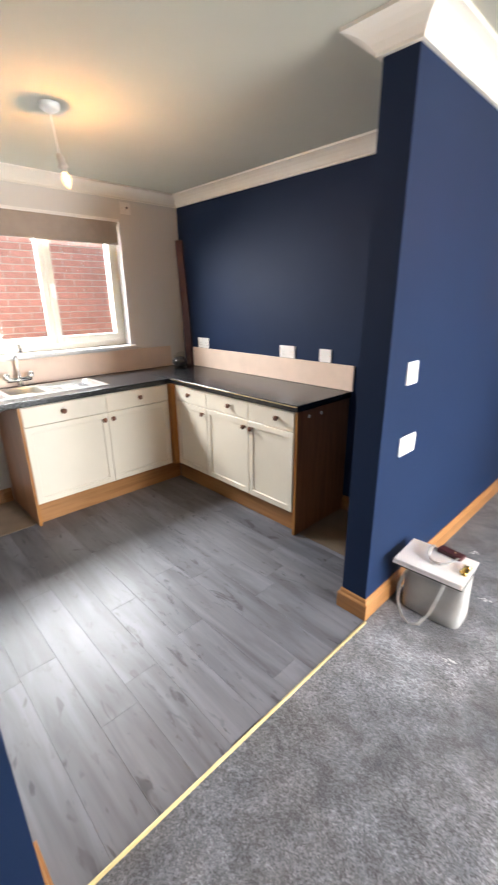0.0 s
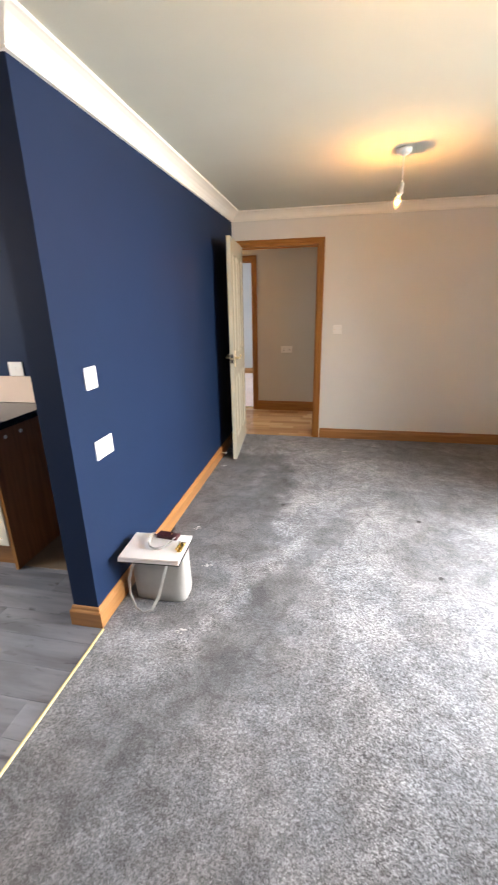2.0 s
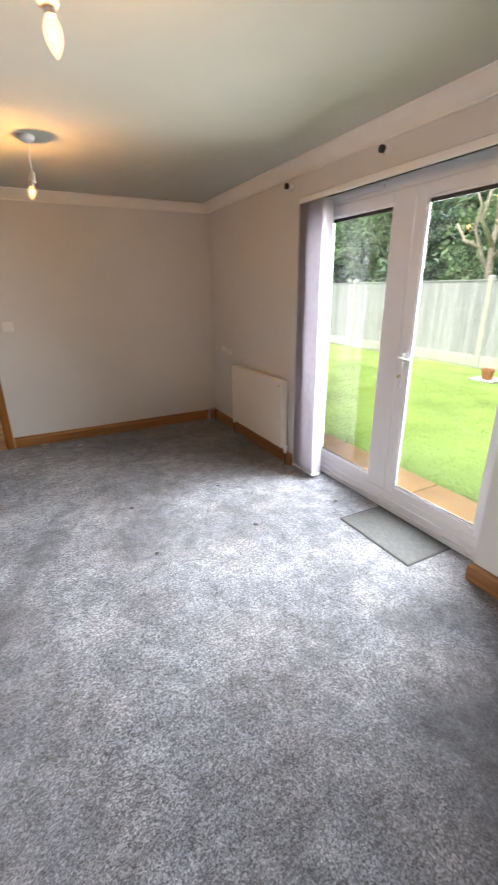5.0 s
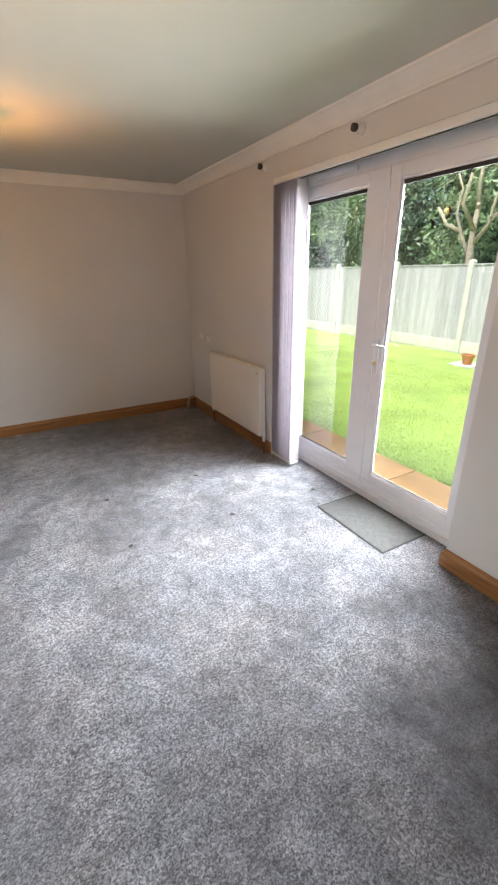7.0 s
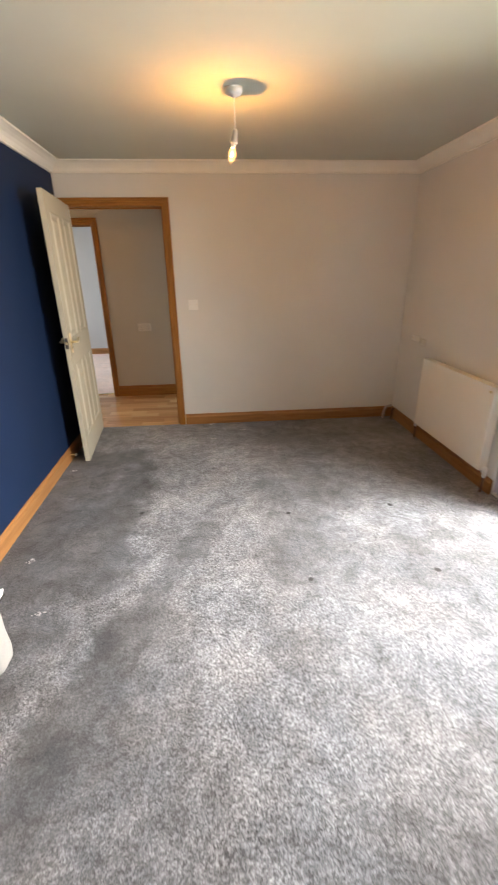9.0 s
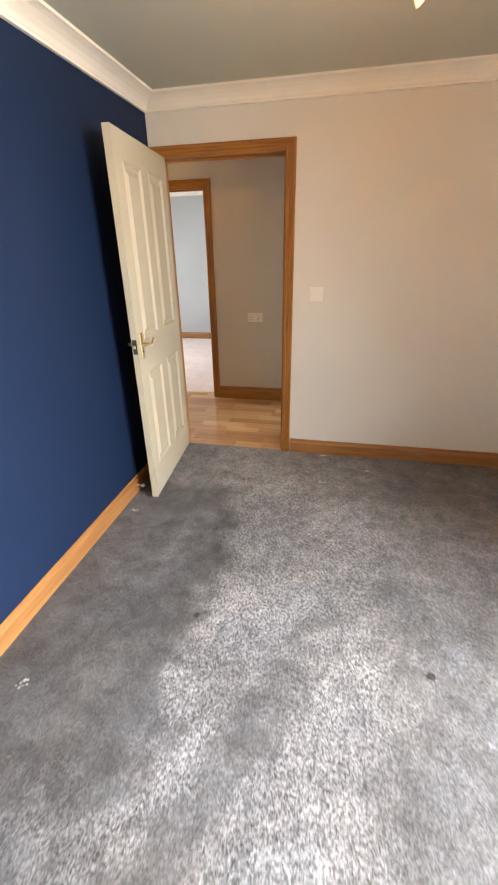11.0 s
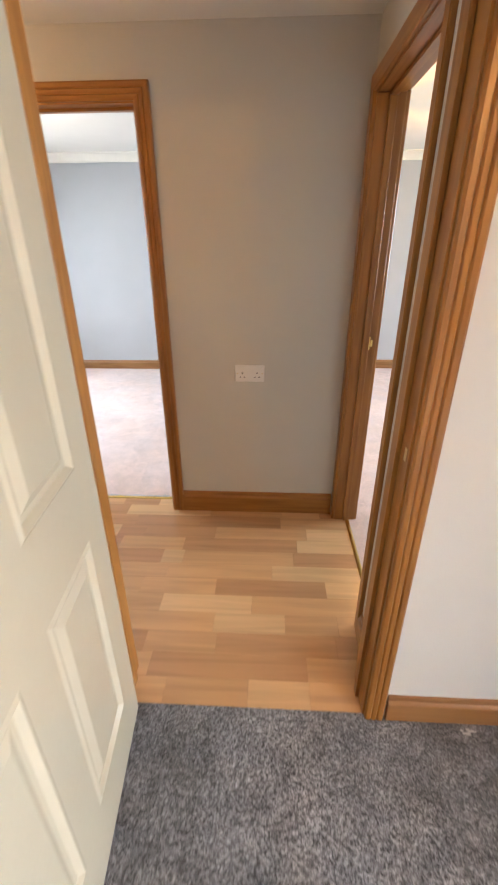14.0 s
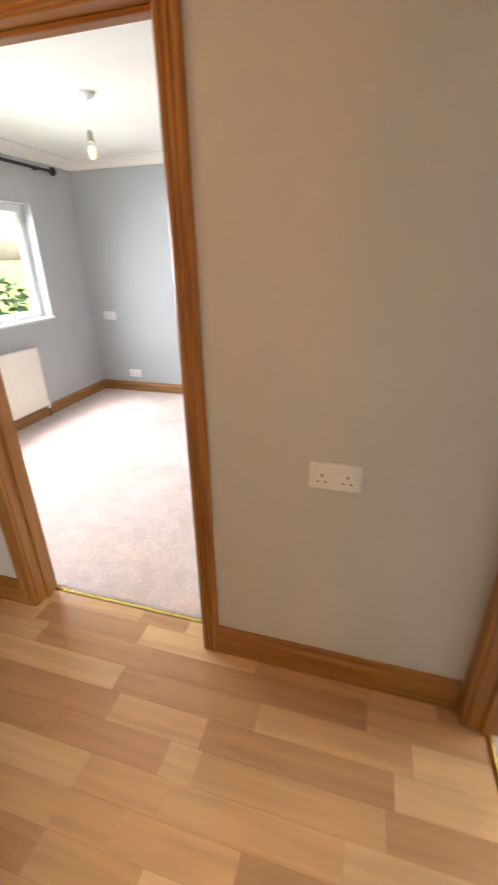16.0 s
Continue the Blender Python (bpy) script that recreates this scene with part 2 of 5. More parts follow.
        # the last, widest stroke paints in daylight that falls short there
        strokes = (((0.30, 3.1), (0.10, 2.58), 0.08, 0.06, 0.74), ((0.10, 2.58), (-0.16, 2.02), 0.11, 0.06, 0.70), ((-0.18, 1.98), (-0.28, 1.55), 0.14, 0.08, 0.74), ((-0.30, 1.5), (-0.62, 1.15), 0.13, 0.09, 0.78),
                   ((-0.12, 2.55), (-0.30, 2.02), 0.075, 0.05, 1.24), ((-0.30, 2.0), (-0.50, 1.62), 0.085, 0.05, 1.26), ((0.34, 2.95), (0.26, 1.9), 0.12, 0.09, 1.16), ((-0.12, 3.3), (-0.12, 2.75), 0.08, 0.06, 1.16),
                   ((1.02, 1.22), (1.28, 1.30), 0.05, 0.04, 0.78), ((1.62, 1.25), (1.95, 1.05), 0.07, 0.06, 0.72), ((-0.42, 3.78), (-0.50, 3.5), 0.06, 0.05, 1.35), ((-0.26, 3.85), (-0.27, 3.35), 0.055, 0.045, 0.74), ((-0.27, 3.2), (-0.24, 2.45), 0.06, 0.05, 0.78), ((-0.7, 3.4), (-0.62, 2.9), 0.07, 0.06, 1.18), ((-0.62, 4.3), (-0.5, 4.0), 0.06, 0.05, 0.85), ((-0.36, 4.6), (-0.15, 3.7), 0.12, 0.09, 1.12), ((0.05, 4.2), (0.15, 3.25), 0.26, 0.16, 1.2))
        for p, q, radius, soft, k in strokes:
            lay_and_light = mul(lay_and_light, rng(near_line(p, q, radius, soft), 0, 1, 1, k))
        val = mul(val, lay_and_light)
        # standing pile sparkles, pressed pile lies smooth
        amp = rng(lay_and_light, 0.5, 1.05, 0.45, 1.15)
        less, more = n.new("ShaderNodeMath"), n.new("ShaderNodeMath")
        less.operation, more.operation = "SUBTRACT", "MULTIPLY_ADD"
        l.new(grain, less.inputs[0])
        less.inputs[1].default_value = 1.0
        l.new(less.outputs[0], more.inputs[0])
        l.new(amp, more.inputs[1])
        more.inputs[2].default_value = 1.0
        floor_ = n.new("ShaderNodeMath")
        floor_.operation = "MAXIMUM"
        l.new(more.outputs[0], floor_.inputs[0])
        floor_.inputs[1].default_value = 0.12
        grain = floor_.outputs[0]
    val = mul(val, grain)
    l.new(val, hs.inputs["Value"])
    l.new(hs.outputs[0], b.inputs["Base Color"])
    bp = n.new("ShaderNodeBump")
    bp.inputs["Strength"].default_value, bp.inputs["Distance"].default_value = bump, 0.012
    l.new(nois(75, 8, 0.9), bp.inputs["Height"])
    l.new(bp.outputs[0], b.inputs["Normal"])
    return m


def glow(name, color, strength):
    m = bpy.data.materials.new(name)
    m.use_nodes = True
    n = m.node_tree.nodes
    e = n.new("ShaderNodeEmission")
    e.inputs["Color"].default_value, e.inputs["Strength"].default_value = (*color, 1), strength
    m.node_tree.links.new(e.outputs[0], n["Material Output"].inputs["Surface"])
    return m


def shell(name, color, strength, tint=(1, 1, 1)):
    """Lamp glass: lets the filament's light through and glows faintly."""
    m = bpy.data.materials.new(name)
    m.use_nodes = True
    n, l = m.node_tree.nodes, m.node_tree.links
    e, t, a = n.new("ShaderNodeEmission"), n.new("ShaderNodeBsdfTransparent"), n.new("ShaderNodeAddShader")
    e.inputs["Color"].default_value, e.inputs["Strength"].default_value = (*color, 1), strength
    t.inputs["Color"].default_value = (*tint, 1)
    l.new(e.outputs[0], a.inputs[0])
    l.new(t.outputs[0], a.inputs[1])
    l.new(a.outputs[0], n["Material Output"].inputs["Surface"])
    return m


def glass(name):
    """Thin window glass: clear with a faint reflection."""
    m = bpy.data.materials.new(name)
    m.use_nodes = True
    n, l = m.node_tree.nodes, m.node_tree.links
    t, g, mx, fr = n.new("ShaderNodeBsdfTransparent"), n.new("ShaderNodeBsdfGlossy"), n.new("ShaderNodeMixShader"), n.new("ShaderNodeLayerWeight")
    g.inputs["Roughness"].default_value = 0.02
    k = n.new("ShaderNodeMapRange")
    k.inputs["To Min"].default_value, k.inputs["To Max"].default_value = 0.025, 0.5
    t.inputs["Color"].default_value = (0.95, 0.97, 0.96, 1)
    fr.inputs["Blend"].default_value = 0.12
    l.new(fr.outputs["Facing"], k.inputs["Value"])
    l.new(k.outputs[0], mx.inputs[0])
    l.new(t.outputs[0], mx.inputs[1])
    l.new(g.outputs[0], mx.inputs[2])
    l.new(mx.outputs[0], n["Material Output"].inputs["Surface"])
    return m


M_WALL = mat("warm grey wall paint", (0.665, 0.66, 0.64), 0.85, vary=0.025, scale=2.0, bump=0.06, bscale=160, spec=0.3)
M_BLUE = mat("navy blue wall paint", (0.0076, 0.019, 0.054), 0.6, vary=0.05, scale=2.5, bump=0.06, bscale=160, spec=0.16)
M_BED = mat("cool grey bedroom paint", (0.45, 0.47, 0.495), 0.85, vary=0.03, scale=2.0, bump=0.05, bscale=160, spec=0.3)
# living room ceiling white, with dimness and green lawn bounce put into its colour
M_CEIL_SHADED = mat("white ceiling paint, shaded copy", (0.535, 0.545, 0.48), 0.9, vary=0.02, scale=3.0, bump=0.05, bscale=120, spec=0.2)
# the same white kept brighter, so hall and bedroom ceilings look well lit
M_CEIL_LIT = mat("white ceiling paint, lit copy", (0.78, 0.775, 0.74), 0.9, vary=0.02, scale=3.0, bump=0.05, bscale=120, spec=0.2)
M_HALL = mat("taupe grey hall paint", (0.57, 0.56, 0.525), 0.85, vary=0.025, scale=2.0, bump=0.06, bscale=160, spec=0.3)
M_CORN = mat("white cornice paint", (0.82, 0.80, 0.74), 0.7, vary=0.02, scale=8, bump=0.04)
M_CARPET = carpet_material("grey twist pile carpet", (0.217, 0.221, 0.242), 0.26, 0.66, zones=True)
M_PINK = carpet_material("pale pinkish cream carpet", (0.73, 0.60, 0.575), 0.07, 0.12, 0.4)
M_OAK_X = wood("oak trim along x", (0.345, 0.165, 0.058), (0.245, 0.108, 0.034), 0.4, "x", bump=0.08)
M_OAK_Y = wood("oak trim along y", (0.35, 0.168, 0.059), (0.25, 0.11, 0.035), 0.4, "y", bump=0.08)
M_CASE_X = wood("varnished casing along x", (0.37, 0.163, 0.038), (0.255, 0.10, 0.021), 0.32, "x", bump=0.08)
M_CASE_Y = wood("varnished casing along y", (0.37, 0.163, 0.038), (0.255, 0.10, 0.021), 0.32, "y", bump=0.08)
M_CASE_Z = wood("varnished casing upright", (0.37, 0.163, 0.038), (0.255, 0.10, 0.021), 0.32, "z", bump=0.08)
M_VINYL = vinyl("grey wood-effect vinyl", (0.128, 0.132, 0.152))
M_SUB = mat("dark floor joint", (0.16, 0.13, 0.11), 0.8)
M_STRIPS = [wood("blond oak-effect laminate " + nm, c, tuple(v * 0.82 for v in c), 0.22, "x", rnd=0.07, scale=0.7, bump=0.03)
            for nm, c in (("dark", (0.54, 0.305, 0.155)), ("mid", (0.645, 0.385, 0.195)), ("light", (0.735, 0.475, 0.255)))]
M_DOOR = mat("cream gloss door paint", (0.525, 0.49, 0.39), 0.24, vary=0.02, scale=4, bump=0.03, bscale=60)
M_CREAM = mat("cream cabinet paint", (0.69, 0.64, 0.54), 0.4, vary=0.02, scale=5, bump=0.03, bscale=90)
M_BROWN = wood("dark walnut panel", (0.33, 0.15, 0.066), (0.21, 0.09, 0.038), 0.45, "z")
M_TOP = mat("black laminate worktop", (0.012, 0.013, 0.015), 0.26, vary=0.25, scale=60, bump=0.04, bscale=300)
M_TILE = mat("beige upstand", (0.70, 0.55, 0.45), 0.4, vary=0.05, scale=9)
M_PVC = mat("white upvc", (0.74, 0.74, 0.76), 0.28, vary=0.015, scale=4)
M_LINO = mat("old beige floor covering", (0.17, 0.125, 0.085), 0.6, vary=0.15, scale=9, bump=0.1)
M_CREAMPVC = mat("cream window frame", (0.72, 0.70, 0.62), 0.35, vary=0.02)
M_WHITE = mat("white plastic", (0.80, 0.79, 0.77), 0.35, vary=0.01)
M_HOLDER = mat("aged grey plastic", (0.42, 0.39, 0.35), 0.45, vary=0.04)
M_RAD = mat("cream enamel radiator", (0.80, 0.76, 0.68), 0.35, vary=0.015)
M_STEEL = mat("brushed stainless steel", (0.62, 0.62, 0.62), 0.28, metal=1.0, vary=0.06, scale=30)
M_CHROME = mat("chrome", (0.75, 0.75, 0.75), 0.12, metal=1.0, vary=0.02)
M_NICKEL = mat("pale antique brass", (0.70, 0.57, 0.33), 0.3, metal=1.0, vary=0.06)
M_LOCK = mat("dark worn steel", (0.10, 0.095, 0.09), 0.4, metal=0.8, vary=0.2, scale=40)
M_PALEBRASS = mat("dull pale brass", (0.58, 0.48, 0.25), 0.5, metal=0.6, vary=0.08, scale=20)
M_BRASS = mat("polished brass", (0.78, 0.57, 0.20), 0.25, metal=1.0, vary=0.05, scale=20)
M_KNOB = wood("turned dark wood", (0.17, 0.065, 0.03), (0.09, 0.03, 0.014), 0.35, "x")
M_DARK = mat("dark plastic", (0.015, 0.014, 0.014), 0.5, vary=0.1)
M_BLIND = mat("mauve grey fabric slat", (0.46, 0.42, 0.47), 0.9, vary=0.06, scale=20, bump=0.15, bscale=400)
M_ROLLER = mat("taupe roller fabric", (0.36, 0.31, 0.275), 0.9, vary=0.05, scale=20, bump=0.15, bscale=400)
M_MAT = mat("grey rubber-edged mat", (0.105, 0.105, 0.103), 0.95, vary=0.12, scale=30, bump=0.6, bscale=260, fine=0.2)
M_MATEDGE = mat("dark mat edge", (0.04, 0.04, 0.04), 0.8, vary=0.1)
M_GLASS = glass("window glass")
M_BULB = glow("hot filament", (1.0, 0.46, 0.125), BULB)
M_BULBHALL = glow("hot hall filament", (1.0, 0.50, 0.15), BULB * 0.26)
M_BULBDIM = glow("hot kitchen filament", (1.0, 0.46, 0.125), BULB * 0.6)
M_SHELL = shell("glowing bulb glass", (1.0, 0.47, 0.16), 1.0)
M_BULB2 = glow("warm lit bedroom filament", (1.0, 0.70, 0.40), 840)
M_BAG = mat("pale grey leather", (0.33, 0.32, 0.305), 0.5, vary=0.06, scale=14, bump=0.2, bscale=220)
M_PIPE = mat("brown painted pipe", (0.16, 0.085, 0.05), 0.5, vary=0.1)
M_STUB = mat("mauve grey pipe lagging", (0.42, 0.36, 0.36), 0.7, vary=0.1, scale=30)
# near-black colour for the shade inside the carpet dents
M_DENT_SHADE = mat("dark shade of pile dents", (0.06, 0.057, 0.06), 0.95, vary=0.2, scale=60)
M_LINT = mat("pale lint", (0.55, 0.54, 0.55), 0.95, vary=0.1)
M_PAPER = mat("white paper", (0.78, 0.76, 0.77), 0.6, vary=0.02)
M_WALLET = mat("oxblood leather", (0.055, 0.012, 0.014), 0.35, vary=0.15, bump=0.2, bscale=200)
M_BRICK = mat("red facing brick", (0.70, 0.32, 0.275), 0.9, vary=0.10, scale=12, bump=0.4, bscale=90, rnd=0.10, fine=0.10)
M_MORTAR = mat("pale mortar", (0.74, 0.62, 0.56), 0.95, vary=0.1, scale=20, bump=0.4)
M_GRASS = mat("lawn", (0.33, 0.46, 0.105), 0.85, vary=0.24, scale=1.6, bump=0.5, bscale=60, fine=0.16, fscale=45)
M_BLADE = mat("grass blades", (0.35, 0.48, 0.11), 0.7, vary=0.25, scale=2.0)
M_SLAB = mat("sandstone paving", (0.52, 0.30, 0.12), 0.85, vary=0.15, scale=5, bump=0.3, bscale=60, rnd=0.15)
M_BOARD = wood("weathered fence board", (0.57, 0.56, 0.59), (0.42, 0.41, 0.435), 0.9, "z", rnd=0.12)
M_CONC = mat("pale concrete", (0.66, 0.64, 0.59), 0.9, vary=0.1, scale=7, bump=0.3)
M_LEAF = mat("glossy evergreen leaf", (0.15, 0.24, 0.14), 0.4, vary=0.4, scale=4.0)
M_LEAF2 = mat("bright evergreen leaf", (0.27, 0.38, 0.20), 0.42, vary=0.4, scale=5.0)
M_BARK = mat("grey brown bark", (0.13, 0.10, 0.075), 0.95, vary=0.3, scale=15, bump=0.8, bscale=40)
M_PALEBARK = mat("pale bare bark", (0.42, 0.36, 0.27), 0.9, vary=0.2, scale=15, bump=0.6, bscale=50)
M_TERRA = mat("terracotta", (0.50, 0.21, 0.09), 0.85, vary=0.12, scale=12)
M_ROOF = mat("grey rendered wall", (0.5, 0.48, 0.45), 0.9, vary=0.05)
M_SHADE = shell("lit amber glass petals", (1.0, 0.74, 0.30), 0.08, (1.0, 0.93, 0.68))


# ---- builders ----
def mesh_of(bm, name, material, smooth=False):
    me = bpy.data.meshes.new(name)
    bmesh.ops.recalc_face_normals(bm, faces=bm.faces)
    bm.to_mesh(me)
    bm.free()
    if smooth:
        for p in me.polygons:
            p.use_smooth = True
    me.materials.append(material)
    return me


def part(name, bm, material, parent=None, label="", smooth=False):
    """Links a bmesh as one mesh object, under a thing or part if one is given."""
    ob = new(name, mesh_of(bm, name, material, smooth))
    if parent:
        ob.parent = parent
    if label:
        tagged(ob, label)
    return ob


def add_box(bm, x0, x1, y0, y1, z0, z1, bev=0.0, seg=1):
    r = bmesh.ops.create_cube(bm, size=1)
    bmesh.ops.scale(bm, vec=(abs(x1 - x0), abs(y1 - y0), abs(z1 - z0)), verts=r["verts"])
    bmesh.ops.translate(bm, vec=((x0 + x1) / 2, (y0 + y1) / 2, (z0 + z1) / 2), verts=r["verts"])
    if bev:
        edges = list({e for v in r["verts"] for e in v.link_edges})
        bmesh.ops.bevel(bm, geom=edges, offset=bev, segments=seg, affect="EDGES", profile=0.5)
    return bm


def box(x0, x1, y0, y1, z0, z1, bev=0.0, seg=1):
    return add_box(bmesh.new(), x0, x1, y0, y1, z0, z1, bev, seg)


def lathe(profile, m=None, seg=20, bm=None):
    """Turned solid: profile of (radius, height) about z, placed by m."""
    bm = bm or bmesh.new()
    rings = []
    for r, z in profile:
        rings.append([bm.verts.new((max(r, 1e-4) * math.cos(a), max(r, 1e-4) * math.sin(a), z)) for a in [2 * math.pi * k / seg for k in range(seg)]])
    for a, b in zip(rings, rings[1:]):
        for k in range(seg):
            bm.faces.new((a[k], a[(k + 1) % seg], b[(k + 1) % seg], b[k]))
    bm.faces.new(rings[0][::-1])
    bm.faces.new(rings[-1])
    if m is not None:
        bmesh.ops.transform(bm, matrix=m, verts=[v for ring in rings for v in ring])
    return bm


def tube(points, radius, seg=8, bm=None, radii=None):
    """A round bar through points."""
    bm = bm or bmesh.new()
    pts = [Vector(p) for p in points]
    rings = []
    for i, p in enumerate(pts):
        d = (pts[min(i + 1, len(pts) - 1)] - pts[max(i - 1, 0)]).normalized()
        u = d.orthogonal().normalized() if i == 0 else (u - d * u.dot(d)).normalized()
        v = d.cross(u)
        r = radii[i] if radii else radius
        rings.append([bm.verts.new(p + (u * math.cos(a) + v * math.sin(a)) * r) for a in [2 * math.pi * k / seg for k in range(seg)]])
    for a, b in zip(rings, rings[1:]):
        for k in range(seg):
            bm.faces.new((a[k], a[(k + 1) % seg], b[(k + 1) % seg], b[k]))
    bm.faces.new(rings[0][::-1])
    bm.faces.new(rings[-1])
    return bm


def moulding(p0, p1, out, up, profile, m0=0.0, m1=0.0, use="a", bm=None):
    """A profile of (a along out, b along up) drawn from p0 to p1; ends are mitred by m0, m1 times a or b."""
    bm = bm or bmesh.new()
    p0, p1, out, up = Vector(p0), Vector(p1), Vector(out), Vector(up)
    d = (p1 - p0).normalized()
    ends = []
    for p, mm in ((p0, m0), (p1, m1)):
        ends.append([bm.verts.new(p + out * a + up * b + d * mm * (a if use == "a" else b)) for a, b in profile])
    k = len(profile)
    for i in range(k):
        bm.faces.new((ends[0][i], ends[0][(i + 1) % k], ends[1][(i + 1) % k], ends[1][i]))
    bm.faces.new(ends[0][::-1])
    bm.faces.new(ends[1])
    return bm


def structure(name, bm, material, label, category):
    return tagged(part(name, bm, material), label, category, kind="structure")


def empty(name, m=None, label="", category="", group="", kind=""):
    ob = new(name)
    if m is not None:
        ob.matrix_world = m
    return tagged(ob, label, category, group, kind)


# ---- setting ----
CEIL, FAR, WEST, EAST, BACK = 2.305, 4.757, -0.93, 2.184, -1.6
P_END, P_IN = 1.665, -1.06
KX, KY, KS = -3.53, 2.533, -0.7
HALL_Y0, HALL_Y1, HALL_C = 4.897, 5.935, 2.2
HX0, HX1 = -0.028, 0.085
DX0, DX1, DZ = -0.893, -0.083, 1.985

bm = box(-0.905, EAST + 0.05, BACK, FAR + 0.003, -0.04, 0.0)
add_box(bm, -1.05, -0.905, P_END + 0.02, FAR + 0.003, -0.04, 0.0)
add_box(bm, EAST + 0.05, EAST + 0.2, 1.27, 3.04, -0.04, 0.0)
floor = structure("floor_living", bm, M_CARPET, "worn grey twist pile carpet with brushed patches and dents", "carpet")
structure("ceiling_living", box(KX - 0.2, EAST + 0.3, BACK - 0.1, FAR + 0.03, CEIL, CEIL + 0.1), M_CEIL_SHADED, "plain white painted ceiling, dimmed and greened as by lawn light", "ceiling")
WSK = -0.955  # the partition runs a little out of square
bm = box(P_IN, WEST, P_END, FAR, 0, CEIL)
for v in bm.verts:
    if v.co.x > P_IN + 0.01 and v.co.y > 3:
        v.co.x = WSK
structure("wall_partition", bm, M_BLUE, "navy blue painted partition wall beside the kitchen", "wall")
structure("wall_nib", box(-1.045, -0.92, BACK, 0.195, 0, CEIL), M_BLUE, "navy blue wall end at the kitchen opening", "wall")
bm = box(DX1 + 0.02, EAST + 0.3, FAR, HALL_Y0, 0, CEIL)
add_box(bm, DX0 - 0.02, DX1 + 0.02, FAR, HALL_Y0, DZ + 0.02, CEIL)
add_box(bm, P_IN - 2.5, DX0 - 0.02, FAR, HALL_Y0, 0, CEIL)
structure("wall_far", bm, M_WALL, "warm grey painted wall with a doorway to the hall", "wall")
FY0, FY1, FZ = 1.28, 3.03, 2.092
bm = box(EAST, EAST + 0.3, BACK, FY0, -0.2, CEIL)
add_box(bm, EAST, EAST + 0.3, FY1, FAR, -0.2, CEIL)
add_box(bm, EAST, EAST + 0.3, FY0, FY1, FZ, CEIL)
structure("wall_east", bm, M_WALL, "warm grey painted wall around the french doors", "wall")
structure("wall_back", box(-1.04, EAST + 0.3, BACK - 0.1, BACK, 0, CEIL), M_WALL, "plain warm grey wall", "wall")

# kitchen shell
structure("floor_kitchen", box(KX, -0.905, KS, KY, -0.04, -0.004), M_SUB, "dark underlay below grey vinyl planks", "floor")
structure("wall_kitchen_blue", box(KX - 0.2, P_IN, KY, KY + 0.1, 0, CEIL), M_BLUE, "navy blue painted kitchen wall", "wall")
WY0, WY1, WZ0, WZ1 = 0.38, 1.97, 1.10, 2.075
bm = box(KX - 0.2, KX, KS, WY0, 0, CEIL)
add_box(bm, KX - 0.2, KX, WY1, KY, 0, CEIL)
add_box(bm, KX - 0.2, KX, WY0, WY1, 0, WZ0)
add_box(bm, KX - 0.2, KX, WY0, WY1, WZ1, CEIL)
structure("wall_kitchen_window", bm, M_WALL, "warm grey painted wall around the kitchen window", "wall")
structure("wall_kitchen_south", box(KX - 0.2, -1.045, KS - 0.1, KS, 0, CEIL), M_WALL, "plain warm grey kitchen wall", "wall")

# hall and bedrooms
structure("floor_hall", box(-3.2, HX1, FAR + 0.003, HALL_Y1 + 0.11, -0.04, -0.004), M_SUB, "dark underlay below blond laminate", "floor")
structure("ceiling_hall", box(-3.2, HX0, HALL_Y0, HALL_Y1, HALL_C, HALL_C + 0.08), M_CEIL_LIT, "plain white hall ceiling", "ceiling")
LX0, LX1, LZ = -1.785, -0.985, 1.955
bm = box(-3.6, LX0 - 0.02, HALL_Y1, HALL_Y1 + 0.11, 0, CEIL)
add_box(bm, LX1 + 0.02, HX0, HALL_Y1, HALL_Y1 + 0.11, 0, CEIL)
add_box(bm, LX0 - 0.02, LX1 + 0.02, HALL_Y1, HALL_Y1 + 0.11, LZ + 0.02, CEIL)
structure("wall_hall", bm, M_HALL, "warm grey hall wall with a doorway to a bedroom", "wall")
RY0, RY1 = 5.135, 5.865
bm = box(HX0, HX1, HALL_Y0, RY0 - 0.02, 0, CEIL)
add_box(bm, HX0, HX1, RY1 + 0.02, 9.2, 0, CEIL)
add_box(bm, HX0, HX1, RY0 - 0.02, RY1 + 0.02, LZ + 0.02, CEIL)
structure("wall_hall_side", bm, M_HALL, "warm grey hall side wall with a doorway", "wall")
structure("wall_hall_end", box(-3.3, -3.2, HALL_Y0, HALL_Y1, 0, CEIL), M_HALL, "plain grey wall closing the hall", "wall")
BX, BYF = -3.5, 9.02
structure("floor_bedroom", box(BX, HX0, HALL_Y1 + 0.11, BYF, -0.04, 0.0), M_PINK, "pale pinkish cream bedroom carpet", "carpet")
structure("ceiling_bedroom", box(BX - 0.2, HX0, HALL_Y1 + 0.11, BYF + 0.1, CEIL, CEIL + 0.1), M_CEIL_LIT, "plain white bedroom ceiling", "ceiling")
structure("wall_bedroom_far", box(BX - 0.2, HX0, BYF, BYF + 0.1, 0, CEIL), M_BED, "cool grey bedroom wall", "wall")
BWY0, BWY1, BWZ0, BWZ1 = 6.4, 8.36, 0.92, 1.88
bm = box(BX - 0.2, BX, HALL_Y1 + 0.11, BWY0, 0, CEIL)
add_box(bm, BX - 0.2, BX, BWY1, BYF, 0, CEIL)
add_box(bm, BX - 0.2, BX, BWY0, BWY1, 0, BWZ0)
add_box(bm, BX - 0.2, BX, BWY0, BWY1, BWZ1, CEIL)
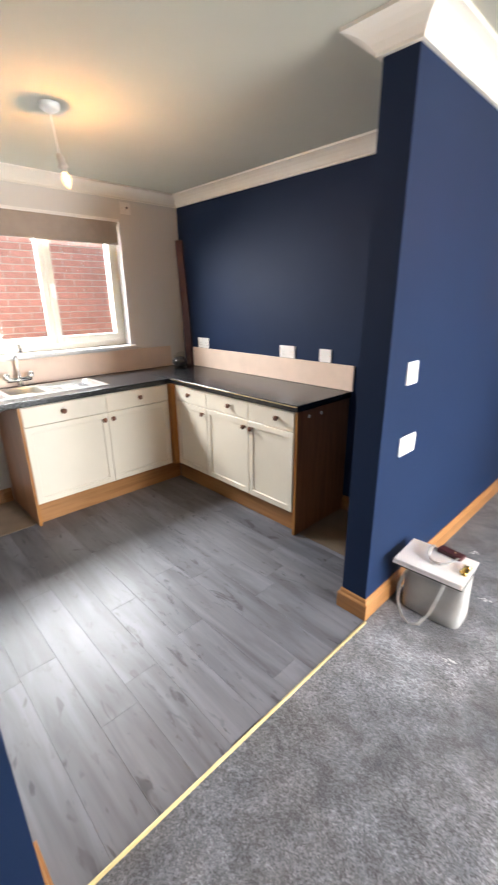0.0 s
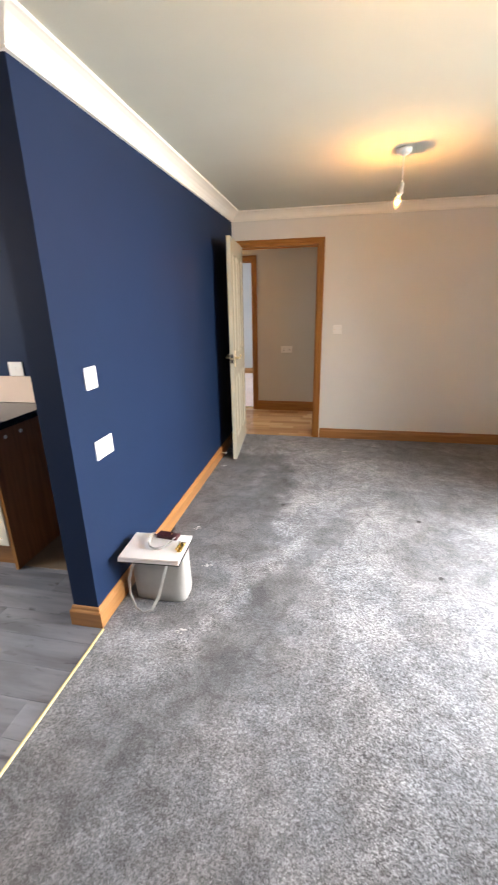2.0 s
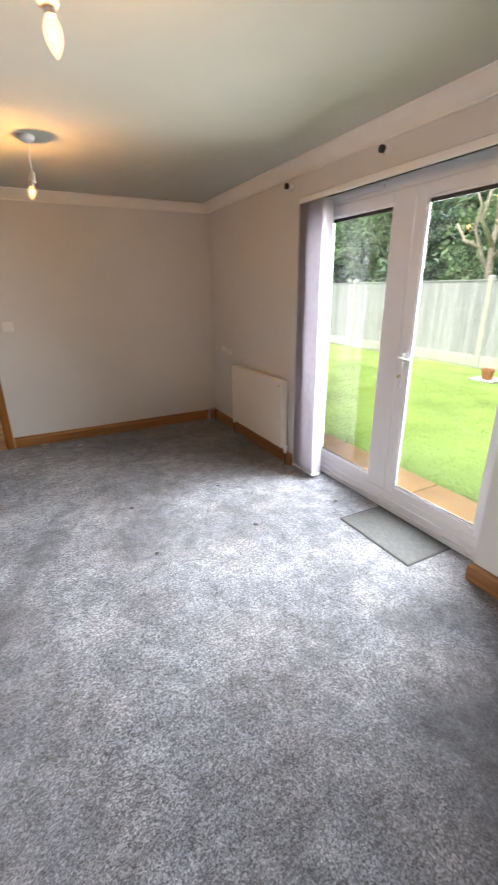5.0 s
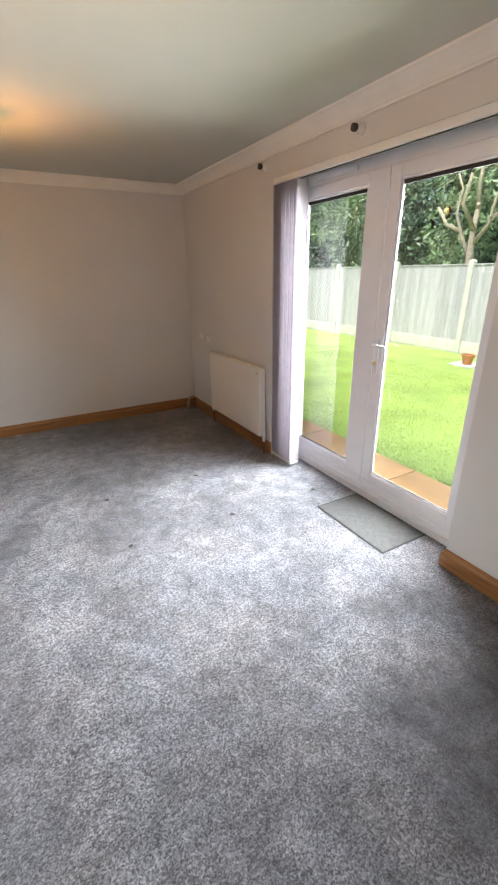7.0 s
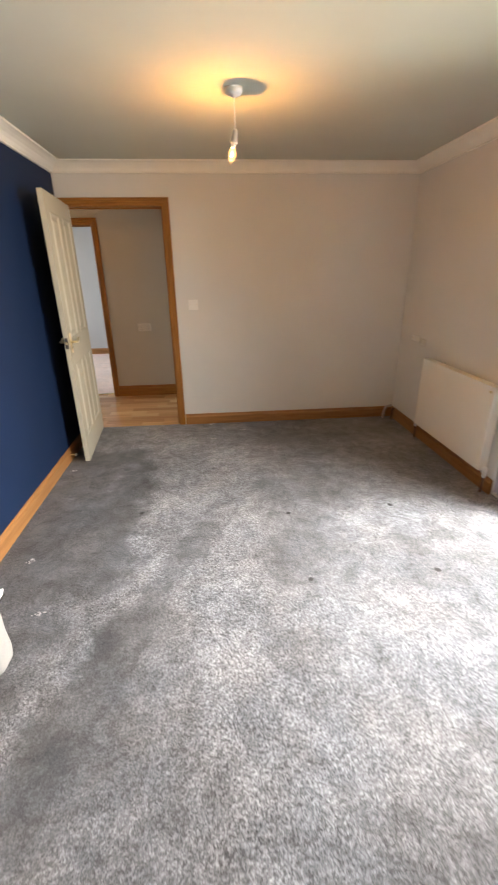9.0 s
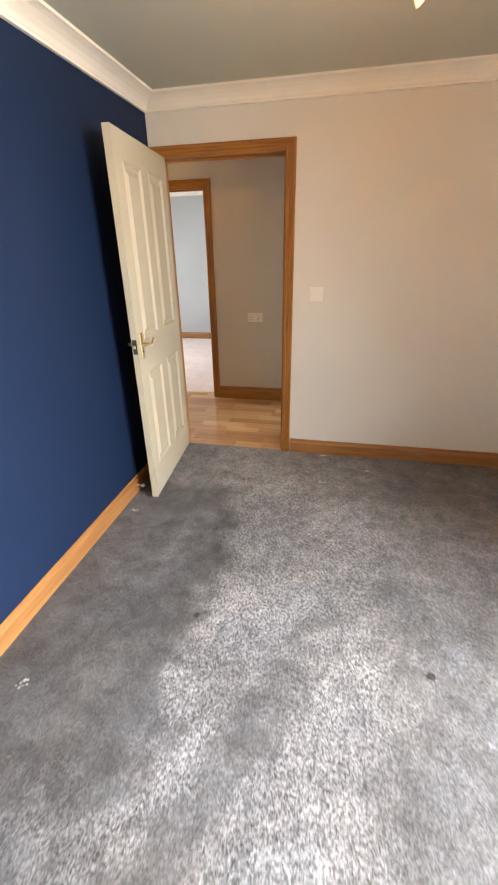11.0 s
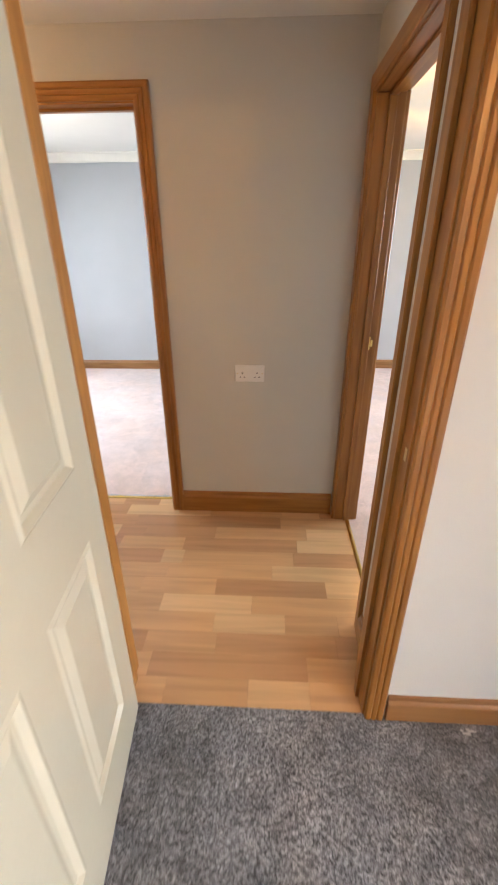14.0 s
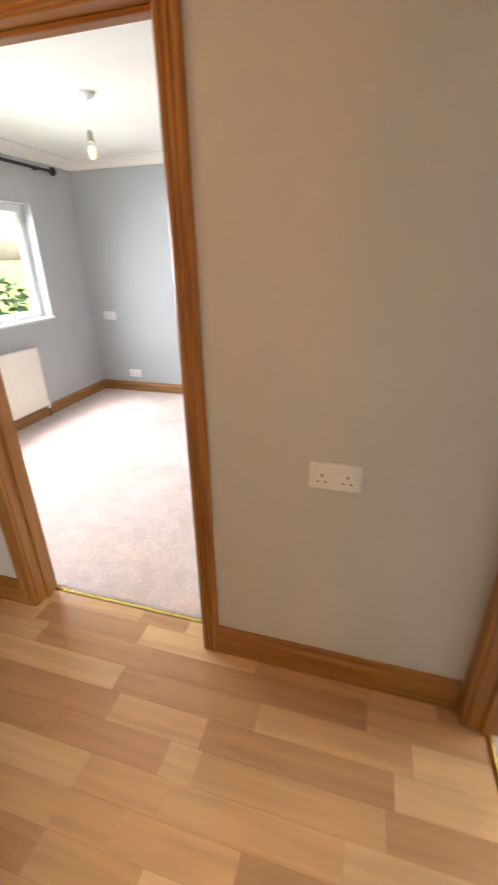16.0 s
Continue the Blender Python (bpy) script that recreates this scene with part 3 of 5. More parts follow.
structure("wall_bedroom_window", bm, M_BED, "cool grey bedroom wall around a window", "wall")
structure("floor_second_bedroom", box(HX1 - 0.05, 3.2, HALL_Y0, 9.15, -0.04, 0.0), M_PINK, "pale pinkish cream carpet in the second bedroom", "carpet")
structure("ceiling_second_bedroom", box(HX1, 3.3, HALL_Y0, 9.25, CEIL, CEIL + 0.1), M_CEIL_LIT, "plain white second bedroom ceiling", "ceiling")
structure("wall_second_bedroom_far", box(HX1, 3.3, 9.15, 9.25, 0, CEIL), M_BED, "cool grey second bedroom wall", "wall")
bm = box(3.2, 3.4, HALL_Y0, 6.2, 0, CEIL)
add_box(bm, 3.2, 3.4, 8.0, 9.15, 0, CEIL)
add_box(bm, 3.2, 3.4, 6.2, 8.0, 0, 0.9)
add_box(bm, 3.2, 3.4, 6.2, 8.0, 1.95, CEIL)
structure("wall_second_bedroom_window", bm, M_BED, "cool grey wall with a window opening", "wall")

# cornices
COVE = [(0, 0), (0.105, 0), (0.105, -0.012), (0.094, -0.014), (0.075, -0.021), (0.052, -0.034), (0.034, -0.050), (0.022, -0.066), (0.017, -0.070), (0.017, -0.080), (0, -0.080)]
UP = (0, 0, 1)


def cornice(name, p0, p1, out, m0, m1):
    ob = structure(name, moulding((*p0, CEIL), (*p1, CEIL), (*out, 0), UP, COVE, m0, m1), M_CORN, "white coved plaster cornice", "cornice")
    return ob


cornice("cornice_far", (WSK, FAR), (EAST, FAR), (0, -1), 1, -1)
cornice("cornice_east", (EAST, FAR), (EAST, BACK), (-1, 0), 1, -1)
cornice("cornice_partition", (WEST, P_END), (WSK, FAR), (1, 0), -1, -1)
cornice("cornice_partition_end", (P_IN, P_END), (WEST, P_END), (0, -1), -1, 1)
cornice("cornice_partition_inner", (P_IN, KY), (P_IN, P_END), (-1, 0), 1, 1)
cornice("cornice_kitchen_blue", (KX, KY), (P_IN, KY), (0, -1), 1, -1)
cornice("cornice_kitchen_window", (KX, KS), (KX, KY), (1, 0), 1, -1)
cornice("cornice_bedroom_far", (BX, BYF), (HX0, BYF), (0, -1), 1, -1)
cornice("cornice_bedroom_window", (BX, HALL_Y1 + 0.11), (BX, BYF), (1, 0), 1, -1)
cornice("cornice_second_bedroom", (HX1, 9.15), (3.2, 9.15), (0, -1), 1, -1)

# skirtings
SKIRT = [(0, 0), (0.017, 0), (0.017, 0.078), (0.014, 0.084), (0.009, 0.090), (0.008, 0.100), (0.005, 0.106), (0, 0.108)]


def skirting(name, p0, p1, out, m0=0.0, m1=0.0, material=None, h=1.0):
    material = material or (M_OAK_X if abs(p1[0] - p0[0]) > abs(p1[1] - p0[1]) else M_OAK_Y)
    return structure(name, moulding((*p0, 0), (*p1, 0), (*out, 0), UP, [(a, b * h) for a, b in SKIRT], m0, m1), material, "oak skirting board with a stepped top edge", "baseboard")


skirting("baseboard_far", (DX1 + 0.075, FAR), (EAST, FAR), (0, -1), 0, -1)
skirting("baseboard_east", (EAST, FAR), (EAST, FY1 + 0.005), (-1, 0), 1, 0)
skirting("baseboard_east_near", (EAST, FY0), (EAST, BACK), (-1, 0), -1, 0)
skirting("baseboard_reveal", (EAST + 0.155, FY0), (EAST, FY0), (0, 1), 0, 1)
skirting("baseboard_partition", (WEST, P_END), (WSK, FAR), (1, 0), -1, 0)
skirting("baseboard_partition_end", (P_IN, P_END), (WEST, P_END), (0, -1), -1, 1)
skirting("baseboard_partition_inner", (P_IN, KY), (P_IN, P_END), (-1, 0), 0, 1)
skirting("baseboard_nib", (-0.92, 0.195), (-0.92, BACK), (1, 0), -1, 0)
skirting("baseboard_nib_end", (-1.045, 0.195), (-0.92, 0.195), (0, 1), -1, 1)
skirting("baseboard_kitchen_blue", (-1.64, KY), (P_IN - 0.017, KY), (0, -1))
skirting("baseboard_kitchen_window", (KX, KS), (KX, 0.83), (1, 0))
skirting("baseboard_hall", (LX1 + 0.062, HALL_Y1), (HX0 - 0.02, HALL_Y1), (0, -1), 0, 0, M_CASE_X, 1.2)
skirting("baseboard_hall_end", (-3.2, HALL_Y1), (LX0 - 0.062, HALL_Y1), (0, -1), 0, 0, M_CASE_X, 1.2)
skirting("baseboard_hall_side", (HX0, RY0 - 0.048), (HX0, HALL_Y0), (-1, 0), 0, 0, M_OAK_Y)
skirting("baseboard_bedroom_far", (BX, BYF), (HX0, BYF), (0, -1), 1, 0)
skirting("baseboard_bedroom_window", (BX, HALL_Y1 + 0.11), (BX, BYF), (1, 0), 0, -1)
skirting("baseboard_second_bedroom", (HX1, 9.15), (3.2, 9.15), (0, -1))
skirting("baseboard_second_bedroom_side", (HX1, 9.15), (HX1, RY1 + 0.1), (1, 0))

# door casings: fluted architraves, linings and stops
ARCH = [(0, 0), (0.012, 0), (0.017, 0.006), (0.017, 0.018), (0.013, 0.022), (0.017, 0.027), (0.018, 0.037), (0.014, 0.041), (0.019, 0.046), (0.020, 0.058), (0.016, 0.064), (0, 0.066)]


PLAIN = [(0, 0), (0.013, 0), (0.016, 0.004), (0.016, 0.060), (0.012, 0.066), (0, 0.066)]


def casing(name, origin, along, out, width, height, depth, label, both=True, w=1.0, w_first=None, shape=None):
    """A lined doorway: origin at the foot of one side on the wall face, the opening running along, the room towards out."""
    o, a, n, u = Vector(origin), Vector(along), Vector(out), Vector(UP)
    thing = empty(name, None, label, "door frame", kind="structure")
    prof = [(p, q * w) for p, q in shape or ARCH]
    first = [(p, q * (w_first or w)) for p, q in shape or ARCH]
    g, hm = 0.006, M_CASE_X if abs(a.x) > 0.5 else M_CASE_Y
    faces = [(o, n)] + ([(o - n * depth, -n)] if both else [])
    for f, nn in faces:
        part("architrave", moulding(f - a * g, f - a * g + u * (height + g), nn, -a, first, 0, 1, "b"), M_CASE_Z, thing)
        part("architrave", moulding(f + a * (width + g), f + a * (width + g) + u * (height + g), nn, a, prof, 0, 1, "b"), M_CASE_Z, thing)
        part("architrave_head", moulding(f - a * g + u * (height + g), f + a * (width + g) + u * (height + g), nn, u, prof, -1, 1, "b"), hm, thing)
    t = 0.019

    def slab(c0, c1):
        lo = [min(c0[i], c1[i]) for i in range(3)]
        hi = [max(c0[i], c1[i]) for i in range(3)]
        return box(lo[0], hi[0], lo[1], hi[1], lo[2], hi[2], 0.0015)

    e = n * 0.001
    part("lining", slab(o - a * t + e, o - n * depth - e + u * height), M_CASE_Z, thing)
    part("lining", slab(o + a * (width + t) + e, o + a * width - n * depth - e + u * height), M_CASE_Z, thing)
    part("lining_head", slab(o - a * t + u * height + e, o + a * (width + t) - n * depth - e + u * (height + t)), hm, thing)
    s0, s1 = n * -(depth * 0.42), n * -(depth * 0.42 + 0.03)
    part("door_stop", slab(o + s0, o + s1 + a * 0.012 + u * (height - 0.001)), M_CASE_Z, thing)
    part("door_stop", slab(o + a * width + s0, o + a * (width - 0.012) + s1 + u * (height - 0.001)), M_CASE_Z, thing)
    part("door_stop", slab(o + s0 + u * height + a * 0.012, o + a * (width - 0.012) + s1 + u * (height - 0.012)), hm, thing)
    return thing


case1 = casing("door_frame_living", (DX0, FAR, 0), (1, 0, 0), (0, -1, 0), DX1 - DX0, DZ, HALL_Y0 - FAR, "varnished fluted timber frame of the hall doorway", w=0.92)
case2 = casing("door_frame_bedroom", (LX0, HALL_Y1, 0), (1, 0, 0), (0, -1, 0), LX1 - LX0, LZ, 0.11, "varnished fluted timber frame of the bedroom doorway")
case3 = casing("door_frame_second_bedroom", (HX0, RY0, 0), (0, 1, 0), (-1, 0, 0), RY1 - RY0, LZ, 0.11, "varnished timber frame of the second bedroom doorway", w=0.95, w_first=0.62, shape=PLAIN)

# ---- living room: internal door ----
DW, DH, DT = 0.832, 1.975, 0.036


def panel_door(name, m, label):
    """A four panel moulded door leaf, hinged at the local origin and running along local x; its shown face looks along local +y."""
    thing = empty(name, m, label, "door", kind="structure")
    bm = bmesh.new()
    xs = [0, 0.105, 0.360, 0.472, 0.727, DW]
    zs = [0, 0.19, 0.80, 0.99, 1.855, DH]
    for face, y in ((1, DT), (-1, 0.0)):
        grid = [[bm.verts.new((x, y, z)) for x in xs] for z in zs]
        panels = []
        for j in range(5):
            for i in range(5):
                q = (grid[j][i], grid[j][i + 1], grid[j + 1][i + 1], grid[j + 1][i])
                f = bm.faces.new(q if face < 0 else q[::-1])
                if i in (1, 3) and j in (1, 3):
                    panels.append(f)
        bmesh.ops.recalc_face_normals(bm, faces=panels)
        for f in panels:
            f.normal_update()
            if f.normal.y * face < 0:
                f.normal_flip()
        for th, dp in ((0.010, 0.004), (0.012, -0.012), (0.014, 0.0), (0.022, 0.009)):
            bmesh.ops.inset_individual(bm, faces=panels, thickness=th, depth=dp, use_even_offset=True)
    bm.verts.ensure_lookup_table()
    leaf = part("leaf", bm, M_DOOR, thing)
    part("leaf_edge", box(DW - 0.0005, DW + 0.003, 0.0008, DT - 0.0008, 0.002, DH - 0.002), M_DOOR, thing)
    part("leaf_edge", box(-0.003, 0.0005, 0.0008, DT - 0.0008, 0.002, DH - 0.002), M_DOOR, thing)
    part("leaf_edge", box(0, DW, 0.0008, DT - 0.0008, DH - 0.0005, DH + 0.002), M_DOOR, thing)
    for side in (1, -1):
        y0 = DT if side > 0 else 0.0
        handle = part("handle", box(DW - 0.075, DW - 0.035, min(y0, y0 + side * 0.006), max(y0, y0 + side * 0.006), 0.890, 1.040, 0.003), M_NICKEL, thing, "pale brass lever handle on a shaped plate")
        px = DW - 0.055
        pts = [(px, y0, 0.973), (px, y0 + side * 0.036, 0.973), (px - 0.012, y0 + side * 0.043, 0.972), (px - 0.030, y0 + side * 0.043, 0.966), (px - 0.048, y0 + side * 0.043, 0.967), (px - 0.066, y0 + side * 0.042, 0.977), (px - 0.080, y0 + side * 0.041, 0.987), (px - 0.092, y0 + side * 0.040, 0.987), (px - 0.098, y0 + side * 0.040, 0.980)]
        part("lever", tube(pts, 0.008, 10, radii=[0.010, 0.009, 0.008, 0.0065, 0.006, 0.0065, 0.008, 0.0085, 0.006]), M_NICKEL, handle, smooth=True)
        part("keyhole", lathe([(0.006, 0), (0.006, 0.002)], pose(px, y0 + side * 0.006, 0.935, -90 * side, 0, 0)), M_DARK, handle)
    plate = part("latch_plate", box(DW + 0.003, DW + 0.0045, 0.006, DT - 0.006, 0.93, 1.01), M_LOCK, thing, "dark steel latch plate")
    part("latch", box(DW + 0.0045, DW + 0.016, 0.011, 0.025, 0.962, 0.980, 0.003), M_NICKEL, plate)
    for z in (0.2, 0.99, 1.76):
        part("hinge", tube([(-0.006, -0.004, z - 0.04), (-0.006, -0.004, z + 0.04)], 0.006, 10), M_NICKEL, thing)
    return thing


panel_door("door_living", Matrix.Translation((-0.882, 4.735, 0.012)) @ Matrix.Rotation(radians(-84.5), 4, "Z"), "cream gloss four panel door standing open with brass lever handle")

# ---- switches and sockets ----


def plate(name, m, w, h, label, rockers=0, sockets=0, group=""):
    """A wall plate: local x along the wall, z up, y out of the wall."""
    thing = empty(name, m, label, "socket" if sockets else "switch", group)
    bm = box(-w / 2, w / 2, 0, 0.009, -h / 2, h / 2, 0.003, 2)
    part("faceplate", bm, M_WHITE, thing)
    for k in range(rockers):
        x = (k - (rockers - 1) / 2) * 0.022
        part("rocker", box(x - 0.006, x + 0.006, 0.009, 0.0125, -0.012, 0.012, 0.0015), M_WHITE, thing)
    for s in (-1, 1):
        part("screw", lathe([(0.0035, 0), (0.003, 0.0008)], pose(s * (w / 2 - 0.012), 0.009, 0, -90, 0, 0), 10), M_NICKEL, thing)
    for k in range(sockets):
        x = (k - (sockets - 1) / 2) * 0.074
        for dx, dz, a, b in ((0, 0.002, 0.0025, 0.0045), (-0.011, -0.019, 0.0035, 0.0022), (0.011, -0.019, 0.0035, 0.0022)):
            part("pin_hole", box(x + dx - a, x + dx + a, 0.0088, 0.0095, dz - b, dz + b), M_DARK, thing)
        part("rocker", box(x - 0.006 + 0.02 * (1 if k else -1), x + 0.006 + 0.02 * (1 if k else -1), 0.009, 0.012, 0.014, 0.034, 0.0015), M_WHITE, thing)
    return thing


plate("light_switch", pose(WEST - 0.003, 1.872, 1.167, 0, 0, -90), 0.09, 0.098, "white plastic light switch on the navy partition", rockers=2)
plate("wall_socket", pose(WEST - 0.004, 1.905, 0.835, 0, 0, -90), 0.146, 0.09, "white plastic double socket on the navy partition", sockets=2)
plate("light_switch", pose(0.138, FAR, 1.178, 0, 0, 180), 0.09, 0.09, "white plastic light switch beside the hall door", rockers=3)
plate("wall_socket", pose(-0.518, HALL_Y1, 0.845, 0, 0, 180), 0.15, 0.088, "white plastic double socket on the hall wall", sockets=2)
plate("wall_socket", pose(-3.22, KY, 1.095, 0, 0, 180), 0.15, 0.088, "white plastic double socket above the worktop", sockets=2, group="worktop sockets")
plate("wall_socket", pose(-2.205, KY, 1.095, 0, 0, 180), 0.15, 0.088, "white plastic double socket above the worktop", sockets=2, group="worktop sockets")
plate("wall_socket", pose(-1.86, KY, 1.095, 0, 0, 180), 0.10, 0.088, "white plastic switched spur above the worktop", rockers=1, group="worktop sockets")
plate("blank_plate", pose(EAST, 4.27, 0.85, 0, 0, 90), 0.086, 0.05, "small blank plate painted like the grey wall", group="blank plates")
plate("blank_plate", pose(EAST, 4.43, 0.865, 0, 0, 90), 0.13, 0.05, "painted-over plate on the grey wall by the corner", group="blank plates")
plate("wall_socket", pose(-3.29, BYF, 0.85, 0, 0, 180), 0.146, 0.086, "white plastic socket on the bedroom wall", sockets=2)
plate("wall_socket", pose(-3.06, BYF, 0.21, 0, 0, 180), 0.146, 0.086, "white plastic socket low on the bedroom wall", sockets=2)
box_unit = plate("fan_switch", pose(KX, 2.035, 2.165, 0, 0, -90), 0.087, 0.087, "white surface box with a round outlet above the blind")
part("outlet", lathe([(0.022, 0), (0.022, 0.012), (0.014, 0.016)], pose(0, 0.009, 0, -90, 0, 0)), M_WHITE, box_unit)
part("outlet_hole", lathe([(0.009, 0.0155), (0.009, 0.0175)], pose(0, 0.009, 0, -90, 0, 0)), M_DARK, box_unit)

# door stop on the skirting behind the open door
ds = empty("door_stop_peg", pose(-0.955, 3.96, 0.055), "metal door stop peg with a white rubber tip on the skirting", "door stop")
part("peg", tube([(0, 0, 0), (0.012, 0, 0), (0.06, 0, 0)], 0.005, 10, radii=[0.012, 0.006, 0.005]), M_NICKEL, ds, smooth=True)
part("rubber_tip", tube([(0.058, 0, 0), (0.074, 0, 0)], 0.010, 10), M_WHITE, ds)


# ---- pendant lamps ----
def pendant(name, x, y, z_bulb, bulb_mat, label, lean=(0.0, 0.0), length=0.115, tip=(0.0, 0.0)):
    """Ceiling rose, flex, lampholder and a lit candle bulb; tip gives the degrees by which the bulb hangs askew towards x and y."""
    bx, by = x + lean[0], y + lean[1]
    thing = empty(name, pose(x, y, CEIL), label, "pendant lamp")
    top = z_bulb + length
    q = lambda o: top - 0.017 - (o - 0.017) * (length - 0.015) / 0.100
    part("ceiling_rose", lathe([(0.044, 0), (0.044, -0.010), (0.041, -0.020), (0.032, -0.027), (0.014, -0.030), (0.008, -0.040)], None, 24), M_WHITE, thing, smooth=True)
    L = lambda z: (bx - x, by - y, z - CEIL)
    part("flex", tube([(0, 0, -0.035), L(top + 0.05)], 0.003, 6), M_WHITE, thing)
    b = Matrix.Translation(L(top + 0.05)) @ Matrix.Rotation(radians(-tip[0]), 4, "Y") @ Matrix.Rotation(radians(tip[1]), 4, "X") @ Matrix.Translation((0, 0, -top - 0.05))
    part("lampholder", lathe([(0.006, top + 0.062), (0.013, top + 0.056), (0.016, top + 0.038), (0.017, top + 0.016), (0.0215, top + 0.012), (0.0215, top + 0.004), (0.019, top), (0.013, top - 0.004)], b, 20), M_HOLDER, thing, "greyed plastic lampholder", smooth=True)
    part("bulb_cap", lathe([(0.0115, top - 0.002), (0.0115, top - 0.016), (0.009, top - 0.018)], b, 16), M_STEEL, thing)
    bulb = part("bulb", lathe([(0.0095, q(0.017)), (0.0125, q(0.024)), (0.017, q(0.038)), (0.0195, q(0.054)), (0.0175, q(0.076)), (0.011, q(0.098)), (0.004, q(0.112)), (0.001, q(0.117))], b, 20), M_SHELL, thing, "lit warm candle bulb", smooth=True)
    part("filament", lathe([(0.001, q(0.048)), (0.003, q(0.050)), (0.003, q(0.070)), (0.001, q(0.072))], b, 10), bulb_mat, bulb, smooth=True)
    return thing


pendant("pendant_lamp", 0.468, 3.225, 1.985, M_BULB, "bare lit candle bulb hanging from a white ceiling rose", (0.002, -0.01), 0.086, (-11, 0))
pendant("pendant_lamp", 0.455, 1.407, 1.967, M_BULB, "bare lit candle bulb hanging near the french doors", (-0.012, 0.0), 0.090, (3, -3))
pendant("pendant_lamp", -2.365, 1.063, 1.97, M_BULBDIM, "bare lit bulb hanging over the kitchen floor", (0.0, 0.015), 0.086, (8, 8))
pendant("pendant_lamp", -2.175, 7.461, 1.98, M_BULB2, "bare lit bulb hanging in the bedroom", (-0.015, 0.0), 0.086)
pendant("pendant_lamp", -1.75, 5.35, 1.9, M_BULBHALL, "bare lit bulb hanging in the hall", (0, 0), 0.10).matrix_world = pose(-1.75, 5.35, HALL_C)

fl = empty("shaded_pendant", pose(0.745, 7.344, CEIL), "lit yellow glass petal shade hanging from the bedroom ceiling", "pendant lamp")
part("ceiling_rose", lathe([(0.055, 0), (0.055, -0.008), (0.04, -0.02), (0.01, -0.03)], None, 20), M_WHITE, fl, smooth=True)
part("flex", tube([(0, 0, -0.02), (0, 0, -0.19)], 0.003, 6), M_WHITE, fl)
part("lampholder", lathe([(0.010, -0.175), (0.016, -0.18), (0.018, -0.22), (0.014, -0.238)], None, 16), M_WHITE, fl, smooth=True)
part("bulb", lathe([(0.004, -0.24), (0.006, -0.25), (0.006, -0.262), (0.004, -0.27)], None, 12), M_BULBHALL, fl, smooth=True)
part("crown", lathe([(0.095, -0.185), (0.10, -0.19), (0.02, -0.18)], None, 20), M_BRASS, fl)
for k in range(12):
    a = 2 * math.pi * k / 12
    bm = box(-0.026, 0.026, -0.002, 0.002, -0.40 - 0.012 * (k % 2), -0.185, 0.001)
    ob = part("glass_petal", bm, M_SHADE, fl)
    ob.matrix_local = Matrix.Translation((0.1 * math.cos(a), 0.1 * math.sin(a), 0)) @ Matrix.Rotation(a + math.pi / 2, 4, "Z")

# ---- radiator ----


def radiator(name, x_wall, y0, y1, z0, z1, out, label):
    """A pressed panel radiator on a wall that runs along y; out is +1 or -1 along x."""
    thing = empty(name, pose(x_wall, (y0 + y1) / 2, z0), label, "radiator")
    w, h = (y1 - y0) / 2, z1 - z0
    X = lambda a: sorted((out * a[0], out * a[1]))
    f = X((0.060, 0.078))
    bm = box(f[0], f[1], -w, w, 0, h, 0.006, 3)
    part("front_panel", bm, M_RAD, thing, smooth=False)
    f = X((0.020, 0.036))
    part("back_panel", box(f[0], f[1], -w + 0.01, w - 0.01, 0.01, h - 0.01, 0.005), M_RAD, thing)
    n = int((y1 - y0) / 0.045)
    g = X((0.036, 0.060))
    bm = bmesh.new()
    for k in range(n):
        y = -w + 0.03 + k * (2 * w - 0.06) / (n - 1)
        add_box(bm, g[0], g[1], y - 0.001, y + 0.001, 0.03, h - 0.012)
    part("convector_fins", bm, M_RAD, thing)
    f = X((0.018, 0.080))
    part("side_panel", box(f[0], f[1], -w - 0.002, -w + 0.002, 0.004, h - 0.004, 0.001), M_RAD, thing)
    part("side_panel", box(f[0], f[1], w - 0.002, w + 0.002, 0.004, h - 0.004, 0.001), M_RAD, thing)
    part("top_grille", box(f[0], f[1], -w, w, h - 0.003, h + 0.003, 0.0015), M_RAD, thing)
    for s in (-1, 1):
        v = part("valve", lathe([(0.012, 0), (0.015, 0.01), (0.015, 0.03), (0.019, 0.035), (0.019, 0.07), (0.014, 0.075)], pose(out * 0.048, s * (w + 0.028), -0.04)), M_WHITE, thing, "white valve cap", True)
        part("pipe", tube([(out * 0.048, s * (w + 0.028), -z0 + 0.002), (out * 0.048, s * (w + 0.028), -0.03)], 0.0085, 10), M_PIPE, v)
        part("tail", tube([(out * 0.048, s * (w + 0.028), -0.015), (out * 0.048, s * (w - 0.004), -0.005), (out * 0.048, s * (w - 0.004), 0.02)], 0.008, 10), M_CHROME, v)
    part("bleed_valve", lathe([(0.009, 0), (0.009, 0.008), (0.004, 0.011)], pose(out * 0.078, -w + 0.035, h - 0.035, 0, 90 * out, 0)), M_NICKEL, thing)
    for s in (-0.6, 0.6):
        part("bracket", box(*X((0, 0.02)), s * w - 0.015, s * w + 0.015, 0.05, h - 0.05), M_RAD, thing)
    return thing


radiator("radiator", EAST, 3.105, 4.085, 0.155, 0.745, -1, "cream enamel panel radiator on the grey wall")
radiator("radiator", BX, 6.6, 7.99, 0.13, 0.69, 1, "white panel radiator under the bedroom window")

